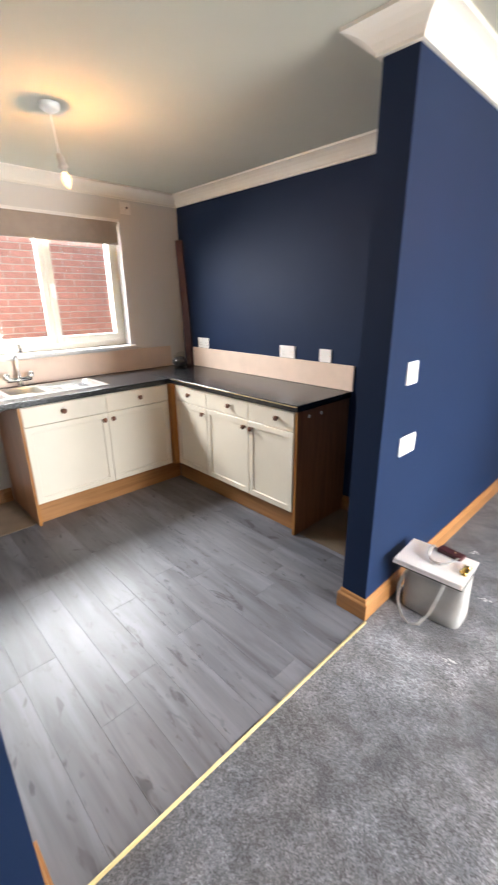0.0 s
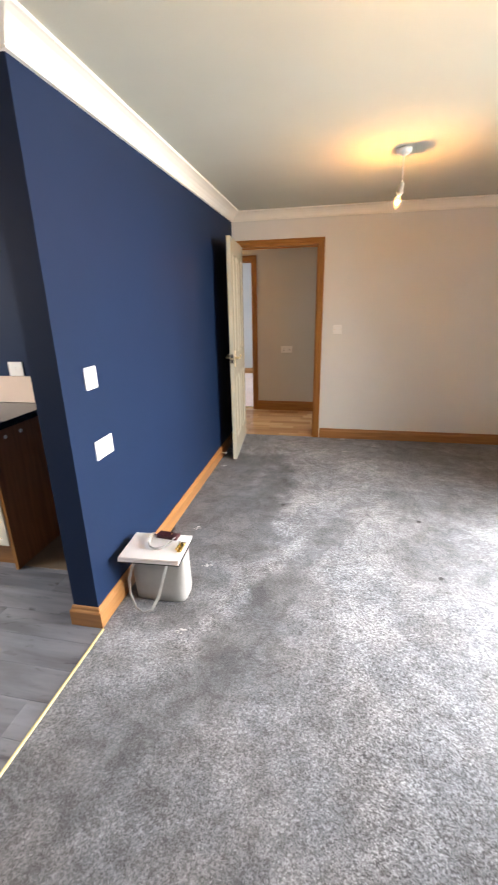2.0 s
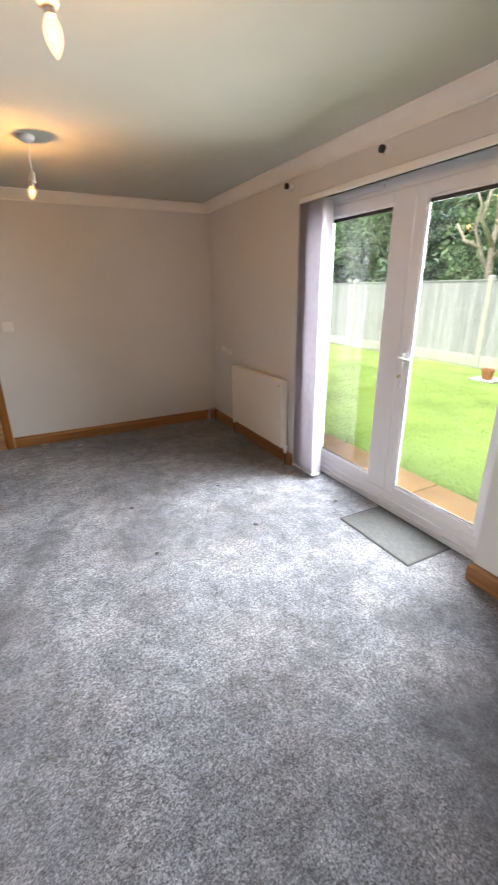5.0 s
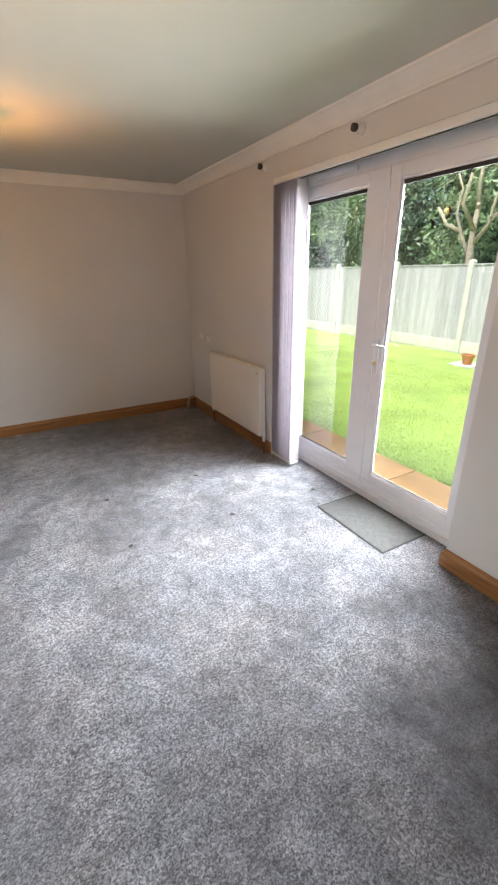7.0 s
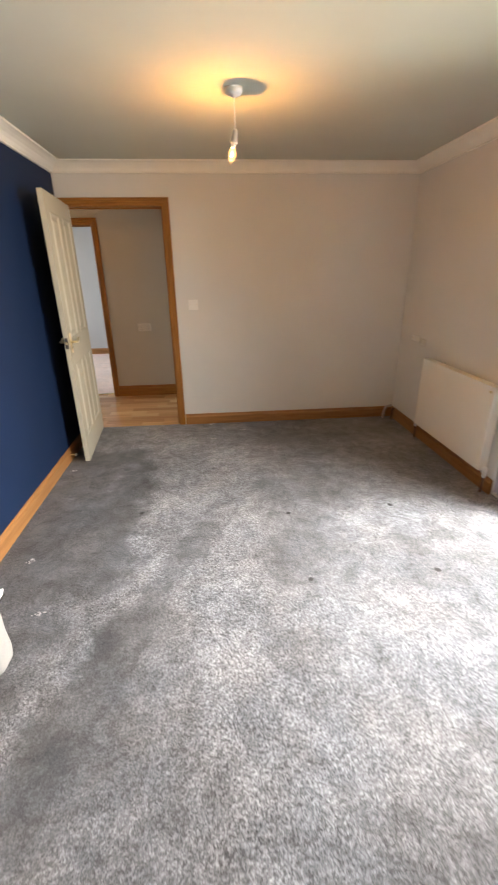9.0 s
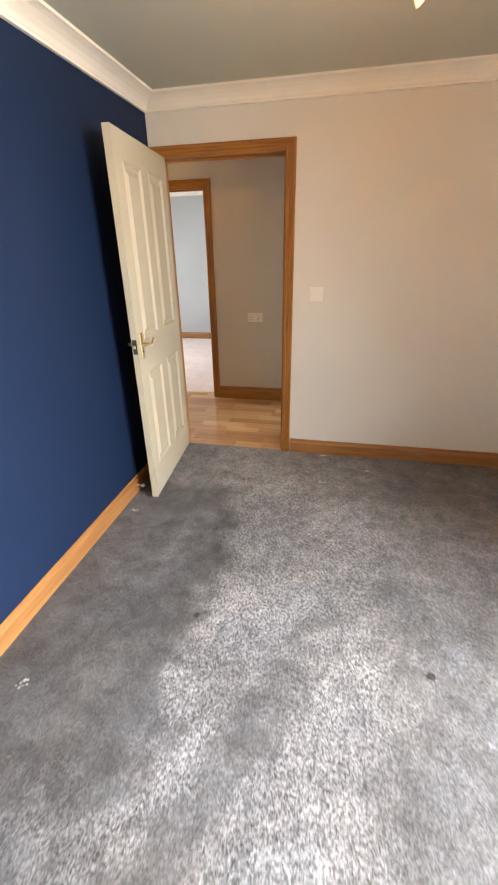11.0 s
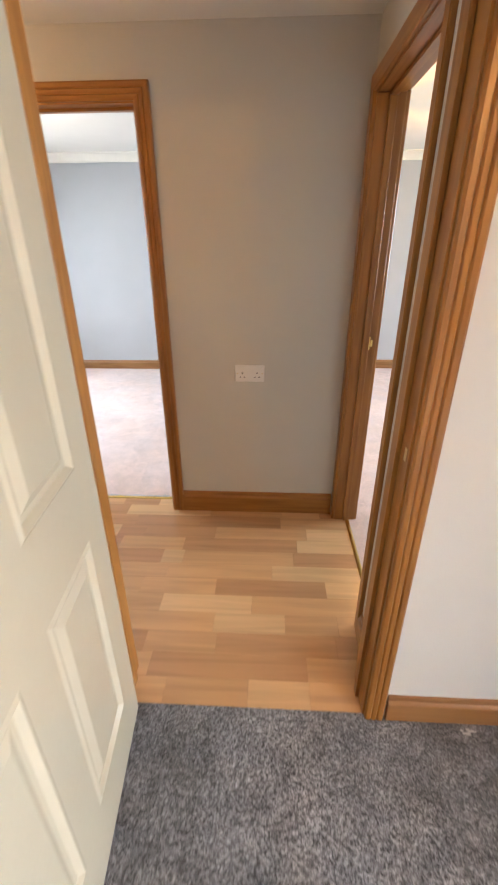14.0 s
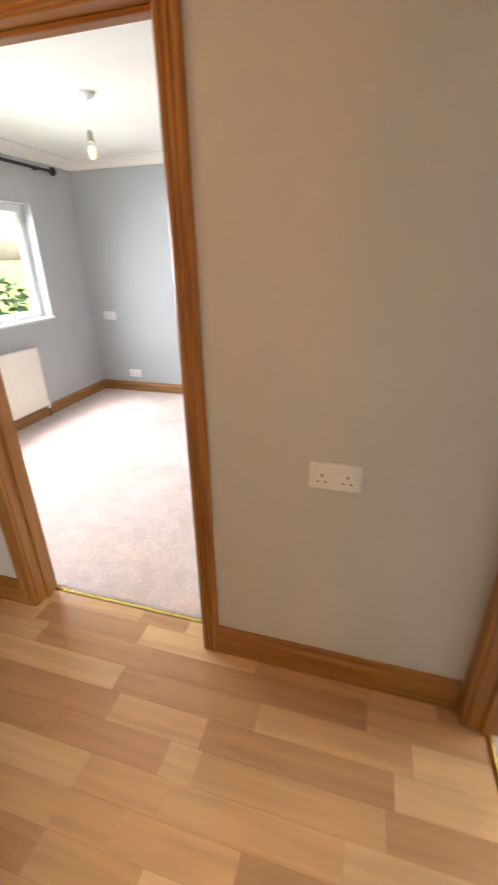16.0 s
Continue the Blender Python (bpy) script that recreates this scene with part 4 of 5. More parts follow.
# pipes at the corner by the skirting
cp = empty("pipe_cover", pose(EAST - 0.06, FAR - 0.06, 0), "mauve grey pipe stubs rising in the room corner", "pipe")
part("pipe", tube([(-0.06, -0.01, 0.001), (-0.055, -0.005, 0.06), (-0.03, 0.015, 0.115), (0.03, 0.02, 0.125)], 0.014, 12), M_STUB, cp, smooth=True)
part("pipe", tube([(0.015, -0.05, 0.001), (0.015, -0.05, 0.10), (0.03, -0.05, 0.118)], 0.013, 12), M_PIPE, cp, smooth=True)
part("collar", lathe([(0.019, 0), (0.019, 0.018), (0.014, 0.022)], pose(-0.057, -0.008, 0.03)), M_STUB, cp)

# ---- french doors ----
FX0, FX1 = EAST + 0.186, EAST + 0.256
fd = empty("window_french_doors", pose(FX0, (FY0 + FY1) / 2, 0), "white upvc french doors, closed, onto the garden", "french doors", kind="structure")
FC = (FY0 + FY1) / 2


def fd_part(name, x0, x1, y0, y1, z0, z1, material=M_PVC, parent=None, bev=0.004, label=""):
    return part(name, box(x0 - FX0, x1 - FX0, y0 - FC, y1 - FC, z0, z1, bev, 2), material, parent or fd, label)


fd_part("sill", FX0 - 0.012, FX1, FY0, FY1, 0, 0.075)
fd_part("sill_lip", FX0 - 0.03, FX0 - 0.012, FY0, FY1, 0, 0.035)
fd_part("jamb", FX0, FX1, 2.957, FY1, 0.075, 2.022)
fd_part("jamb", FX0, FX1, FY0, FY0 + 0.048, 0.075, 2.022)
fd_part("head", FX0, FX1, FY0, FY1, 2.022, FZ)
fd_part("trickle_vent", FX0 - 0.012, FX0, 2.38, 2.76, 2.045, 2.072)
for y0, y1, g0, g1 in ((2.112, 2.955, 2.275, 2.868), (FY0 + 0.05, 2.108, 1.416, 2.03)):
    x0, x1 = FX0 - 0.016, FX0 + 0.018
    leaf = fd_part("door_leaf", x0, x1, y0, g0, 0.085, 2.018)
    fd_part("stile", x0, x1, g1, y1, 0.085, 2.018, parent=leaf)
    fd_part("bottom_rail", x0, x1, g0, g1, 0.085, 0.185, parent=leaf)
    fd_part("rail_step", x0 - 0.006, x0, y0, y1, 0.085, 0.135, parent=leaf, bev=0.003)
    fd_part("top_rail", x0, x1, g0, g1, 1.95, 2.018, parent=leaf)
    pane = fd_part("pane", FX0 + 0.004, FX0 + 0.008, g0 - 0.006, g1 + 0.006, 0.179, 1.956, M_GLASS, leaf, 0.0)
    pane.visible_shadow = False
    for a, b, c, d in ((g0, g1, 0.185, 0.197), (g0, g1, 1.938, 1.95)):
        fd_part("glazing_bead", x0 + 0.006, FX0 + 0.004, a, b, c, d, parent=leaf, bev=0.003)
    for a, b in ((g0, g0 + 0.012), (g1 - 0.012, g1)):
        fd_part("glazing_bead", x0 + 0.006, FX0 + 0.004, a, b, 0.197, 1.938, parent=leaf, bev=0.003)
    for a, b, c, d in ((g0 + 0.012, g1 - 0.012, 0.197, 0.203), (g0 + 0.012, g1 - 0.012, 1.918, 1.938)):
        fd_part("gasket", FX0 - 0.004, FX0 + 0.003, a, b, c, d, M_DARK, leaf, 0.0)
hp = fd_part("handle_plate", FX0 - 0.024, FX0 - 0.016, 2.060, 2.088, 0.88, 1.10, label="white lever handle plate")
part("lever", tube([(-0.024, 2.074 - FC, 1.065), (-0.055, 2.074 - FC, 1.065), (-0.062, 2.055 - FC, 1.065), (-0.062, 1.97 - FC, 1.063)], 0.009, 10), M_PVC, hp, smooth=True)
part("lock", lathe([(0.009, 0), (0.009, 0.004)], pose(-0.024, 2.074 - FC, 0.955, 0, -90, 0)), M_NICKEL, hp)
part("key", box(-0.05, -0.026, 2.072 - FC, 2.076 - FC, 0.94, 0.962), M_NICKEL, hp)

# vertical blind drawn to one side
vb = empty("vertical_blind", pose(EAST + 0.018, 2.88, 0), "mauve grey vertical blind drawn into a stack beside the doors", "blind")
part("head_rail", box(-0.036, 0.012, -1.59, 0.125, 2.047, 2.0855, 0.003), M_WHITE, vb, "white aluminium head rail")
part("rail_slot", box(-0.018, -0.006, -1.58, 0.12, 2.043, 2.047), M_DARK, vb)
for k in range(19):
    y = 0.098 - k * 0.0148
    bm = bmesh.new()
    n = 6
    cols = [[bm.verts.new((u * 0.042, y + 0.006 * math.cos(u * 1.6) + 0.004 * math.sin(k * 2.3), z)) for u in [-1 + 2 * i / n for i in range(n + 1)]] for z in (0.045, 2.043)]
    for i in range(n):
        bm.faces.new((cols[0][i], cols[0][i + 1], cols[1][i + 1], cols[1][i]))
    r = bmesh.ops.extrude_face_region(bm, geom=bm.faces[:])
    bmesh.ops.translate(bm, vec=(0, 0.0012, 0), verts=[v for v in r["geom"] if isinstance(v, bmesh.types.BMVert)])
    slat = part("slat", bm, M_BLIND, vb)
    part("weight", box(-0.042, 0.042, y - 0.002, y + 0.008, 0.030, 0.052, 0.002), M_WHITE, slat)
part("bead_chain", tube([(-0.03, 0.112, 2.05), (-0.03, 0.113, 1.2), (-0.03, 0.112, 0.7)], 0.002, 6), M_WHITE, vb)

# curtain pole brackets left on the wall
for y in (2.178, 3.125):
    br = empty("pole_bracket", pose(EAST, y, 2.177), "white wall bracket with a dark socket for a curtain pole", "bracket", "curtain pole brackets")
    part("base", lathe([(0.028, 0), (0.028, -0.008), (0.016, -0.016), (0.014, -0.04)], pose(0, 0, 0, 0, 90, 0)), M_WHITE, br, smooth=True)
    part("cup", lathe([(0.014, -0.038), (0.019, -0.042), (0.019, -0.062), (0.015, -0.064)], pose(0, 0, 0, 0, 90, 0)), M_DARK, br, smooth=True)

dm = empty("door_mat", pose(2.155, 1.812, 0), "flat grey barrier mat with a dark edge before the doors", "mat")
part("mat_surface", box(-0.175, 0.165, -0.290, 0.290, 0.001, 0.007, 0.002), M_MAT, dm)
part("edge", box(-0.185, 0.175, -0.300, 0.300, 0.0005, 0.004, 0.001), M_MATEDGE, dm)

# furniture dents in the carpet: flat dark bits stand for the shade in the pits
for x, y in ((1.43, 2.322), (0.752, 2.318), (1.44, 2.978), (0.745, 2.948), (2.10, 2.322), (-0.211, 3.052)):
    bm = bmesh.new()
    for k in range(26):
        a, r = random.uniform(0, 6.28), 0.011 * math.sqrt(random.random())
        cx, cy, s = x + r * math.cos(a), y + 1.3 * r * math.sin(a), random.uniform(0.004, 0.007)
        add_box(bm, cx - s, cx + s, cy - s * 0.6, cy + s * 0.6, -0.001, random.uniform(0.0008, 0.002), 0.0)
    part("pile_dent", bm, M_DENT_SHADE, floor)

# bits of pale lint on the carpet
for x, y in ((0.257, 4.715), (0.562, 4.517), (0.26, 4.31), (-0.86, 3.75), (-0.56, 2.21), (-0.54, 1.70), (-0.75, 2.62)):
    bm = bmesh.new()
    for k in range(9):
        a, r = random.uniform(0, 6.28), 0.022 * random.random()
        cx, cy, s_ = x + 1.6 * r * math.cos(a), y + r * math.sin(a), random.uniform(0.003, 0.008)
        add_box(bm, cx - s_, cx + s_, cy - s_ * 0.5, cy + s_ * 0.5, 0.0, random.uniform(0.002, 0.005), 0.001)
    part("lint", bm, M_LINT, floor)

# frayed carpet edge along the bedroom strip
for k in range(34):
    x, w = LX0 + 0.03 + k * 0.0215, random.uniform(0.006, 0.014)
    bm = box(x - w, x + w, HALL_Y1 + 0.112, HALL_Y1 + 0.122 + random.uniform(0, 0.014), 0.001, random.uniform(0.004, 0.010), 0.0015)
    part("frayed_tuft", bm, M_LINT, bpy.data.objects["floor_bedroom"])

# ---- bag, clipboard and wallet beside the partition ----
bag = empty("tote_bag", pose(-0.715, 1.945, 0), "pale grey leather tote bag standing on the carpet", "bag")
bm = bmesh.new()
prof = [(0.128, 0.060, 0.0), (0.136, 0.069, 0.010), (0.139, 0.072, 0.06), (0.141, 0.069, 0.14), (0.142, 0.060, 0.22), (0.142, 0.052, 0.262), (0.137, 0.047, 0.262), (0.136, 0.052, 0.22), (0.132, 0.056, 0.14), (0.128, 0.05, 0.04)]
rings, n = [], 28
for a, b, z in prof:
    ring = []
    for k in range(n):
        t = 2 * math.pi * k / n
        c, s = math.cos(t), math.sin(t)
        sx, sy = math.copysign(abs(c) ** 0.34, c), math.copysign(abs(s) ** 0.45, s)
        wob = 1 + 0.03 * math.sin(3 * t + z * 20) * (z > 0.03)
        dip = 0.045 * max(0.0, -s) * max(0.0, 1 - abs(c) * 1.1) if z > 0.2 else 0.0
        ring.append(bm.verts.new((a * sx * wob, b * sy * (wob + 0.06 * math.sin(2 * t)), z - dip)))
    rings.append(ring)
for a, b in zip(rings, rings[1:]):
    for k in range(n):
        bm.faces.new((a[k], a[(k + 1) % n], b[(k + 1) % n], b[k]))
bm.faces.new(rings[0][::-1])
bm.faces.new(rings[-1])
body = part("body", bm, M_BAG, bag, smooth=True)
# solid dark block in the mouth, stands for the shade inside
part("lining", box(-0.105, 0.105, -0.026, 0.026, 0.10, 0.205, 0.01), M_DARK, bag, "dark block for the shaded inside of the bag")


def strap(pts, w=0.014, t=0.003):
    bm = bmesh.new()
    pts = [Vector(p) for p in pts]
    rows = []
    for i, p in enumerate(pts):
        d = (pts[min(i + 1, len(pts) - 1)] - pts[max(i - 1, 0)]).normalized()
        side = d.cross(Vector((0, 1, 0.35))).normalized()
        nn = d.cross(side)
        rows.append([bm.verts.new(p + side * w / 2 * a + nn * t / 2 * b) for a, b in ((-1, -1), (1, -1), (1, 1), (-1, 1))])
    for a, b in zip(rows, rows[1:]):
        for k in range(4):
            bm.faces.new((a[k], a[(k + 1) % 4], b[(k + 1) % 4], b[k]))
    bm.faces.new(rows[0][::-1])
    bm.faces.new(rows[-1])
    return bm


def arc(p0, mid, p1, n=14):
    p0, mid, p1 = Vector(p0), Vector(mid), Vector(p1)
    c = mid * 2 - (p0 + p1) / 2
    return [p0 * (1 - s) ** 2 + c * 2 * s * (1 - s) + p1 * s * s for s in [i / n for i in range(n + 1)]]


drop_ = [(-0.115, -0.05, 0.235), (-0.125, -0.085, 0.21), (-0.135, -0.11, 0.15), (-0.125, -0.135, 0.08), (-0.085, -0.16, 0.025), (-0.04, -0.172, 0.010), (0.0, -0.165, 0.03), (0.03, -0.14, 0.09), (0.045, -0.11, 0.16), (0.05, -0.075, 0.205), (0.05, -0.047, 0.23)]
part("handle", strap(drop_), M_BAG, bag, "hanging leather carry strap")
part("handle", strap([(-0.05, 0.045, 0.24), (-0.06, 0.09, 0.29), (-0.066, 0.07, 0.320), (-0.064, 0.03, 0.318), (-0.055, -0.01, 0.314), (-0.038, -0.04, 0.311), (-0.012, -0.055, 0.310), (0.016, -0.050, 0.310), (0.038, -0.028, 0.311), (0.052, 0.005, 0.313), (0.058, 0.035, 0.316), (0.060, 0.062, 0.318), (0.05, 0.085, 0.29), (0.045, 0.045, 0.24)], 0.016), M_BAG, bag)
for x in (-0.115, 0.05):
    part("strap_ring", lathe([(0.011, 0), (0.011, 0.004)], pose(x, -0.05, 0.235, 90, 0, 0)), M_NICKEL, bag)

cb = empty("clipboard", pose(-0.733, 1.93, 0.268, 0, 0, 3), "white clipboard with papers and a brass clip on the bag", "clipboard")
part("board", box(-0.158, 0.158, -0.118, 0.118, 0, 0.005, 0.002), M_DARK, cb, "dark backing board")
for k in range(5):
    part("sheet", box(-0.157 + 0.001 * k, 0.152 + 0.0012 * k, -0.117 + 0.0015 * (k % 3), 0.114 + 0.001 * k, 0.0055 + k * 0.005, 0.010 + k * 0.005, 0.0008), M_PAPER, cb)
cl = part("clip", box(0.122, 0.146, -0.045, 0.045, 0.031, 0.036, 0.002), M_BRASS, cb, "brass clip")
part("clip_lever", tube([(0.118, -0.035, 0.04), (0.126, 0, 0.047), (0.118, 0.035, 0.04)], 0.005, 8), M_BRASS, cl)
part("rivet", lathe([(0.008, 0), (0.004, 0.006)], pose(0.138, -0.03, 0.036)), M_BRASS, cl)
part("rivet", lathe([(0.008, 0), (0.004, 0.006)], pose(0.138, 0.03, 0.036)), M_BRASS, cl)
wl = empty("wallet", pose(-0.70, 2.020, 0.2995, 0, 0, -6), "oxblood leather wallet lying on the clipboard", "wallet")
part("cover", box(-0.058, 0.058, -0.026, 0.026, 0.0, 0.018, 0.004, 2), M_WALLET, wl)
part("flap", box(-0.056, 0.056, -0.024, 0.010, 0.018, 0.0215, 0.0015), M_WALLET, wl)
part("clasp", lathe([(0.005, 0), (0.003, 0.003)], pose(0.02, 0.0, 0.0215)), M_NICKEL, wl)

# carpet edge strips
for nm, bm, lab in (("threshold_kitchen", moulding((-0.915, 0.215, 0), (-0.915, P_END - 0.02, 0), (1, 0, 0), UP, [(0, 0), (0.013, 0), (0.011, 0.004), (0.007, 0.006), (0.002, 0.004)]), "brass strip between vinyl and carpet"),
                    ("threshold_bedroom", moulding((LX0, HALL_Y1 + 0.095, 0), (LX1, HALL_Y1 + 0.095, 0), (0, 1, 0), UP, [(0, 0), (0.026, 0), (0.022, 0.005), (0.013, 0.007), (0.004, 0.005)]), "brass strip between laminate and bedroom carpet"),
                    ("threshold_second_bedroom", moulding((HX1 - 0.052, RY0, 0), (HX1 - 0.052, RY1, 0), (1, 0, 0), UP, [(0, 0), (0.022, 0), (0.018, 0.005), (0.011, 0.007), (0.004, 0.005)]), "brass strip at the second bedroom doorway")):
    structure(nm, bm, M_PALEBRASS if nm == "threshold_kitchen" else M_BRASS, lab, "threshold strip")
strike = part("strike_plate", box(HX0 + 0.050, HX0 + 0.083, RY1 - 0.0025, RY1 - 0.0005, 0.985, 1.045, 0.0008), M_BRASS, case3)
part("strike_lip", box(HX0 + 0.083, HX0 + 0.094, RY1 - 0.004, RY1 - 0.001, 1.0, 1.03, 0.001), M_BRASS, strike)
part("strike_hole", box(HX0 + 0.064, HX0 + 0.076, RY1 - 0.0030, RY1 - 0.0024, 1.0, 1.03), M_DARK, strike)
strike = part("strike_plate", box(DX1 - 0.0025, DX1 - 0.0005, FAR + 0.012, FAR + 0.026, 0.965, 1.0, 0.0008), M_NICKEL, case1)

# ---- kitchen units ----
CT = 0.838


def knob(parent, m):
    return part("knob", lathe([(0.009, 0), (0.007, 0.006), (0.008, 0.012), (0.016, 0.018), (0.018, 0.024), (0.014, 0.030), (0.005, 0.032)], m, 16), M_KNOB, parent, "turned dark wooden knob", True)


def shaker(name, u0, u1, z0, z1, place, parent, flat=False):
    """A cabinet front in the plane: u along the run, thickness 18 mm towards the room; place maps (u, out, z)."""
    bm = bmesh.new()
    c = [bm.verts.new(place(u, o, z)) for o in (0, 0.018) for u, z in ((u0, z0), (u1, z0), (u1, z1), (u0, z1))]
    for a in ((0, 3, 2, 1), (0, 1, 5, 4), (1, 2, 6, 5), (2, 3, 7, 6), (3, 0, 4, 7)):
        bm.faces.new([c[i] for i in a])
    f = bm.faces.new((c[4], c[5], c[6], c[7]))
    bmesh.ops.recalc_face_normals(bm, faces=bm.faces)
    bmesh.ops.inset_individual(bm, faces=[f], thickness=0.004, depth=0.002)
    if not flat:
        bmesh.ops.inset_individual(bm, faces=[f], thickness=0.052, depth=0.0)
        bmesh.ops.inset_individual(bm, faces=[f], thickness=0.005, depth=-0.007)
    return part(name, bm, M_CREAM, parent)


R = lambda u, o, z: (u, 2.003 - o, z)
Lf = lambda u, o, z: (-2.968 + o, u, z)


def unit(name, u0, u1, place, label, doors, drawers, box_args, group):
    thing = empty(name, None, label, "cabinet", group)
    part("carcass", box(*box_args, 0.155, CT - 0.002), M_CREAM, thing)
    for a, b, kx in drawers:
        d = shaker("drawer_front", a + 0.0015, b - 0.0015, 0.706, CT - 0.006, place, thing, True)
        for k in kx:
            p0, p1 = Vector(place(k, 0.020, 0.775)), Vector(place(k, 1.020, 0.775))
            q = (p1 - p0).to_track_quat("Z", "Y").to_matrix().to_4x4()
            knob(d, Matrix.Translation(p0) @ q)
    for a, b, k in doors:
        d = shaker("door", a + 0.0015, b - 0.0015, 0.162, 0.702, place, thing)
        p0, p1 = Vector(place(k, 0.020, 0.655)), Vector(place(k, 1.020, 0.655))
        q = (p1 - p0).to_track_quat("Z", "Y").to_matrix().to_4x4()
        knob(d, Matrix.Translation(p0) @ q)
    return thing


unit("base_cabinet", -2.915, -2.518, R, "cream corner base cabinet with drawer and wooden knobs", [(-2.915, -2.518, -2.552)], [(-2.915, -2.518, (-2.72,))], (-2.915, -2.519, 2.004, KY - 0.002), "kitchen base cabinets")
unit("base_cabinet", -2.518, -1.648, R, "cream double base cabinet with two drawers and wooden knobs", [(-2.518, -2.066, -2.10), (-2.066, -1.668, -2.03)], [(-2.518, -2.066, (-2.25,)), (-2.066, -1.668, (-1.80,))], (-2.517, -1.668, 2.004, KY - 0.002), "kitchen base cabinets")
unit("sink_cabinet", 0.836, 1.944, Lf, "cream double sink cabinet with wooden knobs", [(0.852, 1.415, 1.382), (1.415, 1.935, 1.448)], [(0.852, 1.415, (1.11,)), (1.415, 1.935, (1.68,))], (KX + 0.002, -2.969, 0.856, 1.94), "kitchen base cabinets")
for x0, x1, y0, y1, edge, lab in ((-1.667, -1.647, 1.992, KY - 0.003, (-1.667, -1.647, 1.990, 1.992), "dark walnut end panel beside the appliance gap"),
                                  (KX + 0.003, -2.957, 0.836, 0.855, (-2.957, -2.955, 0.836, 0.855), "dark walnut end panel under the sink worktop")):
    ep = empty("end_panel", None, lab, "panel")
    part("board", box(x0, x1, y0, y1, 0, CT - 0.001, 0.001), M_BROWN, ep)
    part("edging", box(*edge, 0, CT - 0.001), M_CASE_Z, ep)
tagged(part("corner_post", box(-2.968, -2.917, 1.945, 2.003, 0.155, CT - 0.001, 0.002), M_CASE_Z), "brown wooden post between the cabinet runs", "panel")
tagged(part("plinth", box(-2.99, -1.668, 2.040, 2.056, 0, 0.152, 0.001), M_OAK_X), "oak plinth under the cabinets", "plinth")
tagged(part("plinth", box(-3.012, -2.998, 0.856, 2.039, 0, 0.152, 0.001), M_OAK_Y), "oak plinth under the sink cabinet", "plinth")
for y in (2.10, 2.22):
    tagged(part("panel_fixing", lathe([(0.012, 0), (0.010, 0.004)], pose(-1.647, y, 0.79, 0, 90, 0), 12), M_WHITE), "small white fixing cap on the end panel", "fixing")

for x0, x1, y0, y1 in ((-1.647, P_IN - 0.02, 2.03, KY - 0.002), (KX + 0.002, -3.0, KS + 0.01, 0.83)):
    structure("floor_gap", box(x0, x1, y0, y1, 0.0005, 0.004, 0.001), M_LINO, "old beige floor covering left bare in the appliance gap", "floor")

# worktop, cut out for the sink
SX0, SX1, SY0, SY1 = -3.44, -3.08, 0.60, 1.50
WF = -2.945
wt = empty("worktop", None, "black laminate l-shaped worktop with a rolled edge", "worktop")
bm = box(SX1, WF, -0.45, 1.965, CT, 0.877, 0.007, 3)
add_box(bm, KX + 0.001, SX0, -0.45, 1.965, CT, 0.877)
add_box(bm, SX0 - 0.0, SX1 + 0.008, -0.45, SY0, CT, 0.877)
add_box(bm, SX0 - 0.0, SX1 + 0.008, SY1, 1.965, CT, 0.877)
part("sink_run", bm, M_TOP, wt)
part("long_run", box(KX + 0.001, -1.63, 1.9655, KY - 0.001, CT, 0.878, 0.007, 3), M_TOP, wt)
part("edge_strip", box(-2.94, -1.634, 1.962, 1.9657, 0.868, 0.874), M_NICKEL, wt)

sink = empty("sink", pose(SX0, SY0, 0.877), "stainless steel inset sink with bowl and drainer", "sink")
w, l_ = SX1 - SX0, SY1 - SY0


def basin(x0, x1, y0, y1, depth, r=0.02):
    bm = bmesh.new()
    rings = []
    for inset, z in ((0, 0.004), (0.006, -0.002), (0.012, -depth * 0.7), (0.035, -depth), (0.10, -depth - 0.003)):
        ring = []
        for cx, cy, a0 in ((x1, y1, 0), (x0, y1, 90), (x0, y0, 180), (x1, y0, 270)):
            for k in range(5):
                a = radians(a0 + k * 22.5)
                rr = max(0.045 - inset * 0.2, 0.01)
                ring.append(bm.verts.new((cx + math.copysign(inset + rr, (x0 + x1) / 2 - cx) + rr * math.cos(a), cy + math.copysign(inset + rr, (y0 + y1) / 2 - cy) + rr * math.sin(a), z)))
        rings.append(ring)
    k = len(rings[0])
    for a, b in zip(rings, rings[1:]):
        for i in range(k):
            bm.faces.new((a[i], a[(i + 1) % k], b[(i + 1) % k], b[i]))
    bm.faces.new(rings[-1])
    return bm


bm = box(-0.012, 0.028, -0.012, l_ + 0.012, 0, 0.004, 0.0015)
for a in ((w - 0.028, w + 0.012, -0.012, l_ + 0.012), (0.028, w - 0.028, -0.012, 0.02), (0.028, w - 0.028, l_ - 0.02, l_ + 0.012), (0.028, w - 0.028, 0.485, 0.52), (0.028, w - 0.028, 0.235, 0.27)):
    add_box(bm, *a, 0, 0.004, 0.0012)
part("rim", bm, M_STEEL, sink)
part("bowl", basin(0.026, w - 0.026, 0.268, 0.488, 0.14), M_STEEL, sink, smooth=True)
part("bowl", basin(0.026, w - 0.026, 0.018, 0.238, 0.09), M_STEEL, sink, smooth=True)
part("drainer", basin(0.026, w - 0.026, 0.518, l_ - 0.018, 0.022), M_STEEL, sink, smooth=True)
for k in range(6):
    part("drainer_rib", tube([(0.06 + k * 0.047, 0.56, -0.017), (0.06 + k * 0.047, l_ - 0.06, -0.017)], 0.004, 6), M_STEEL, sink)
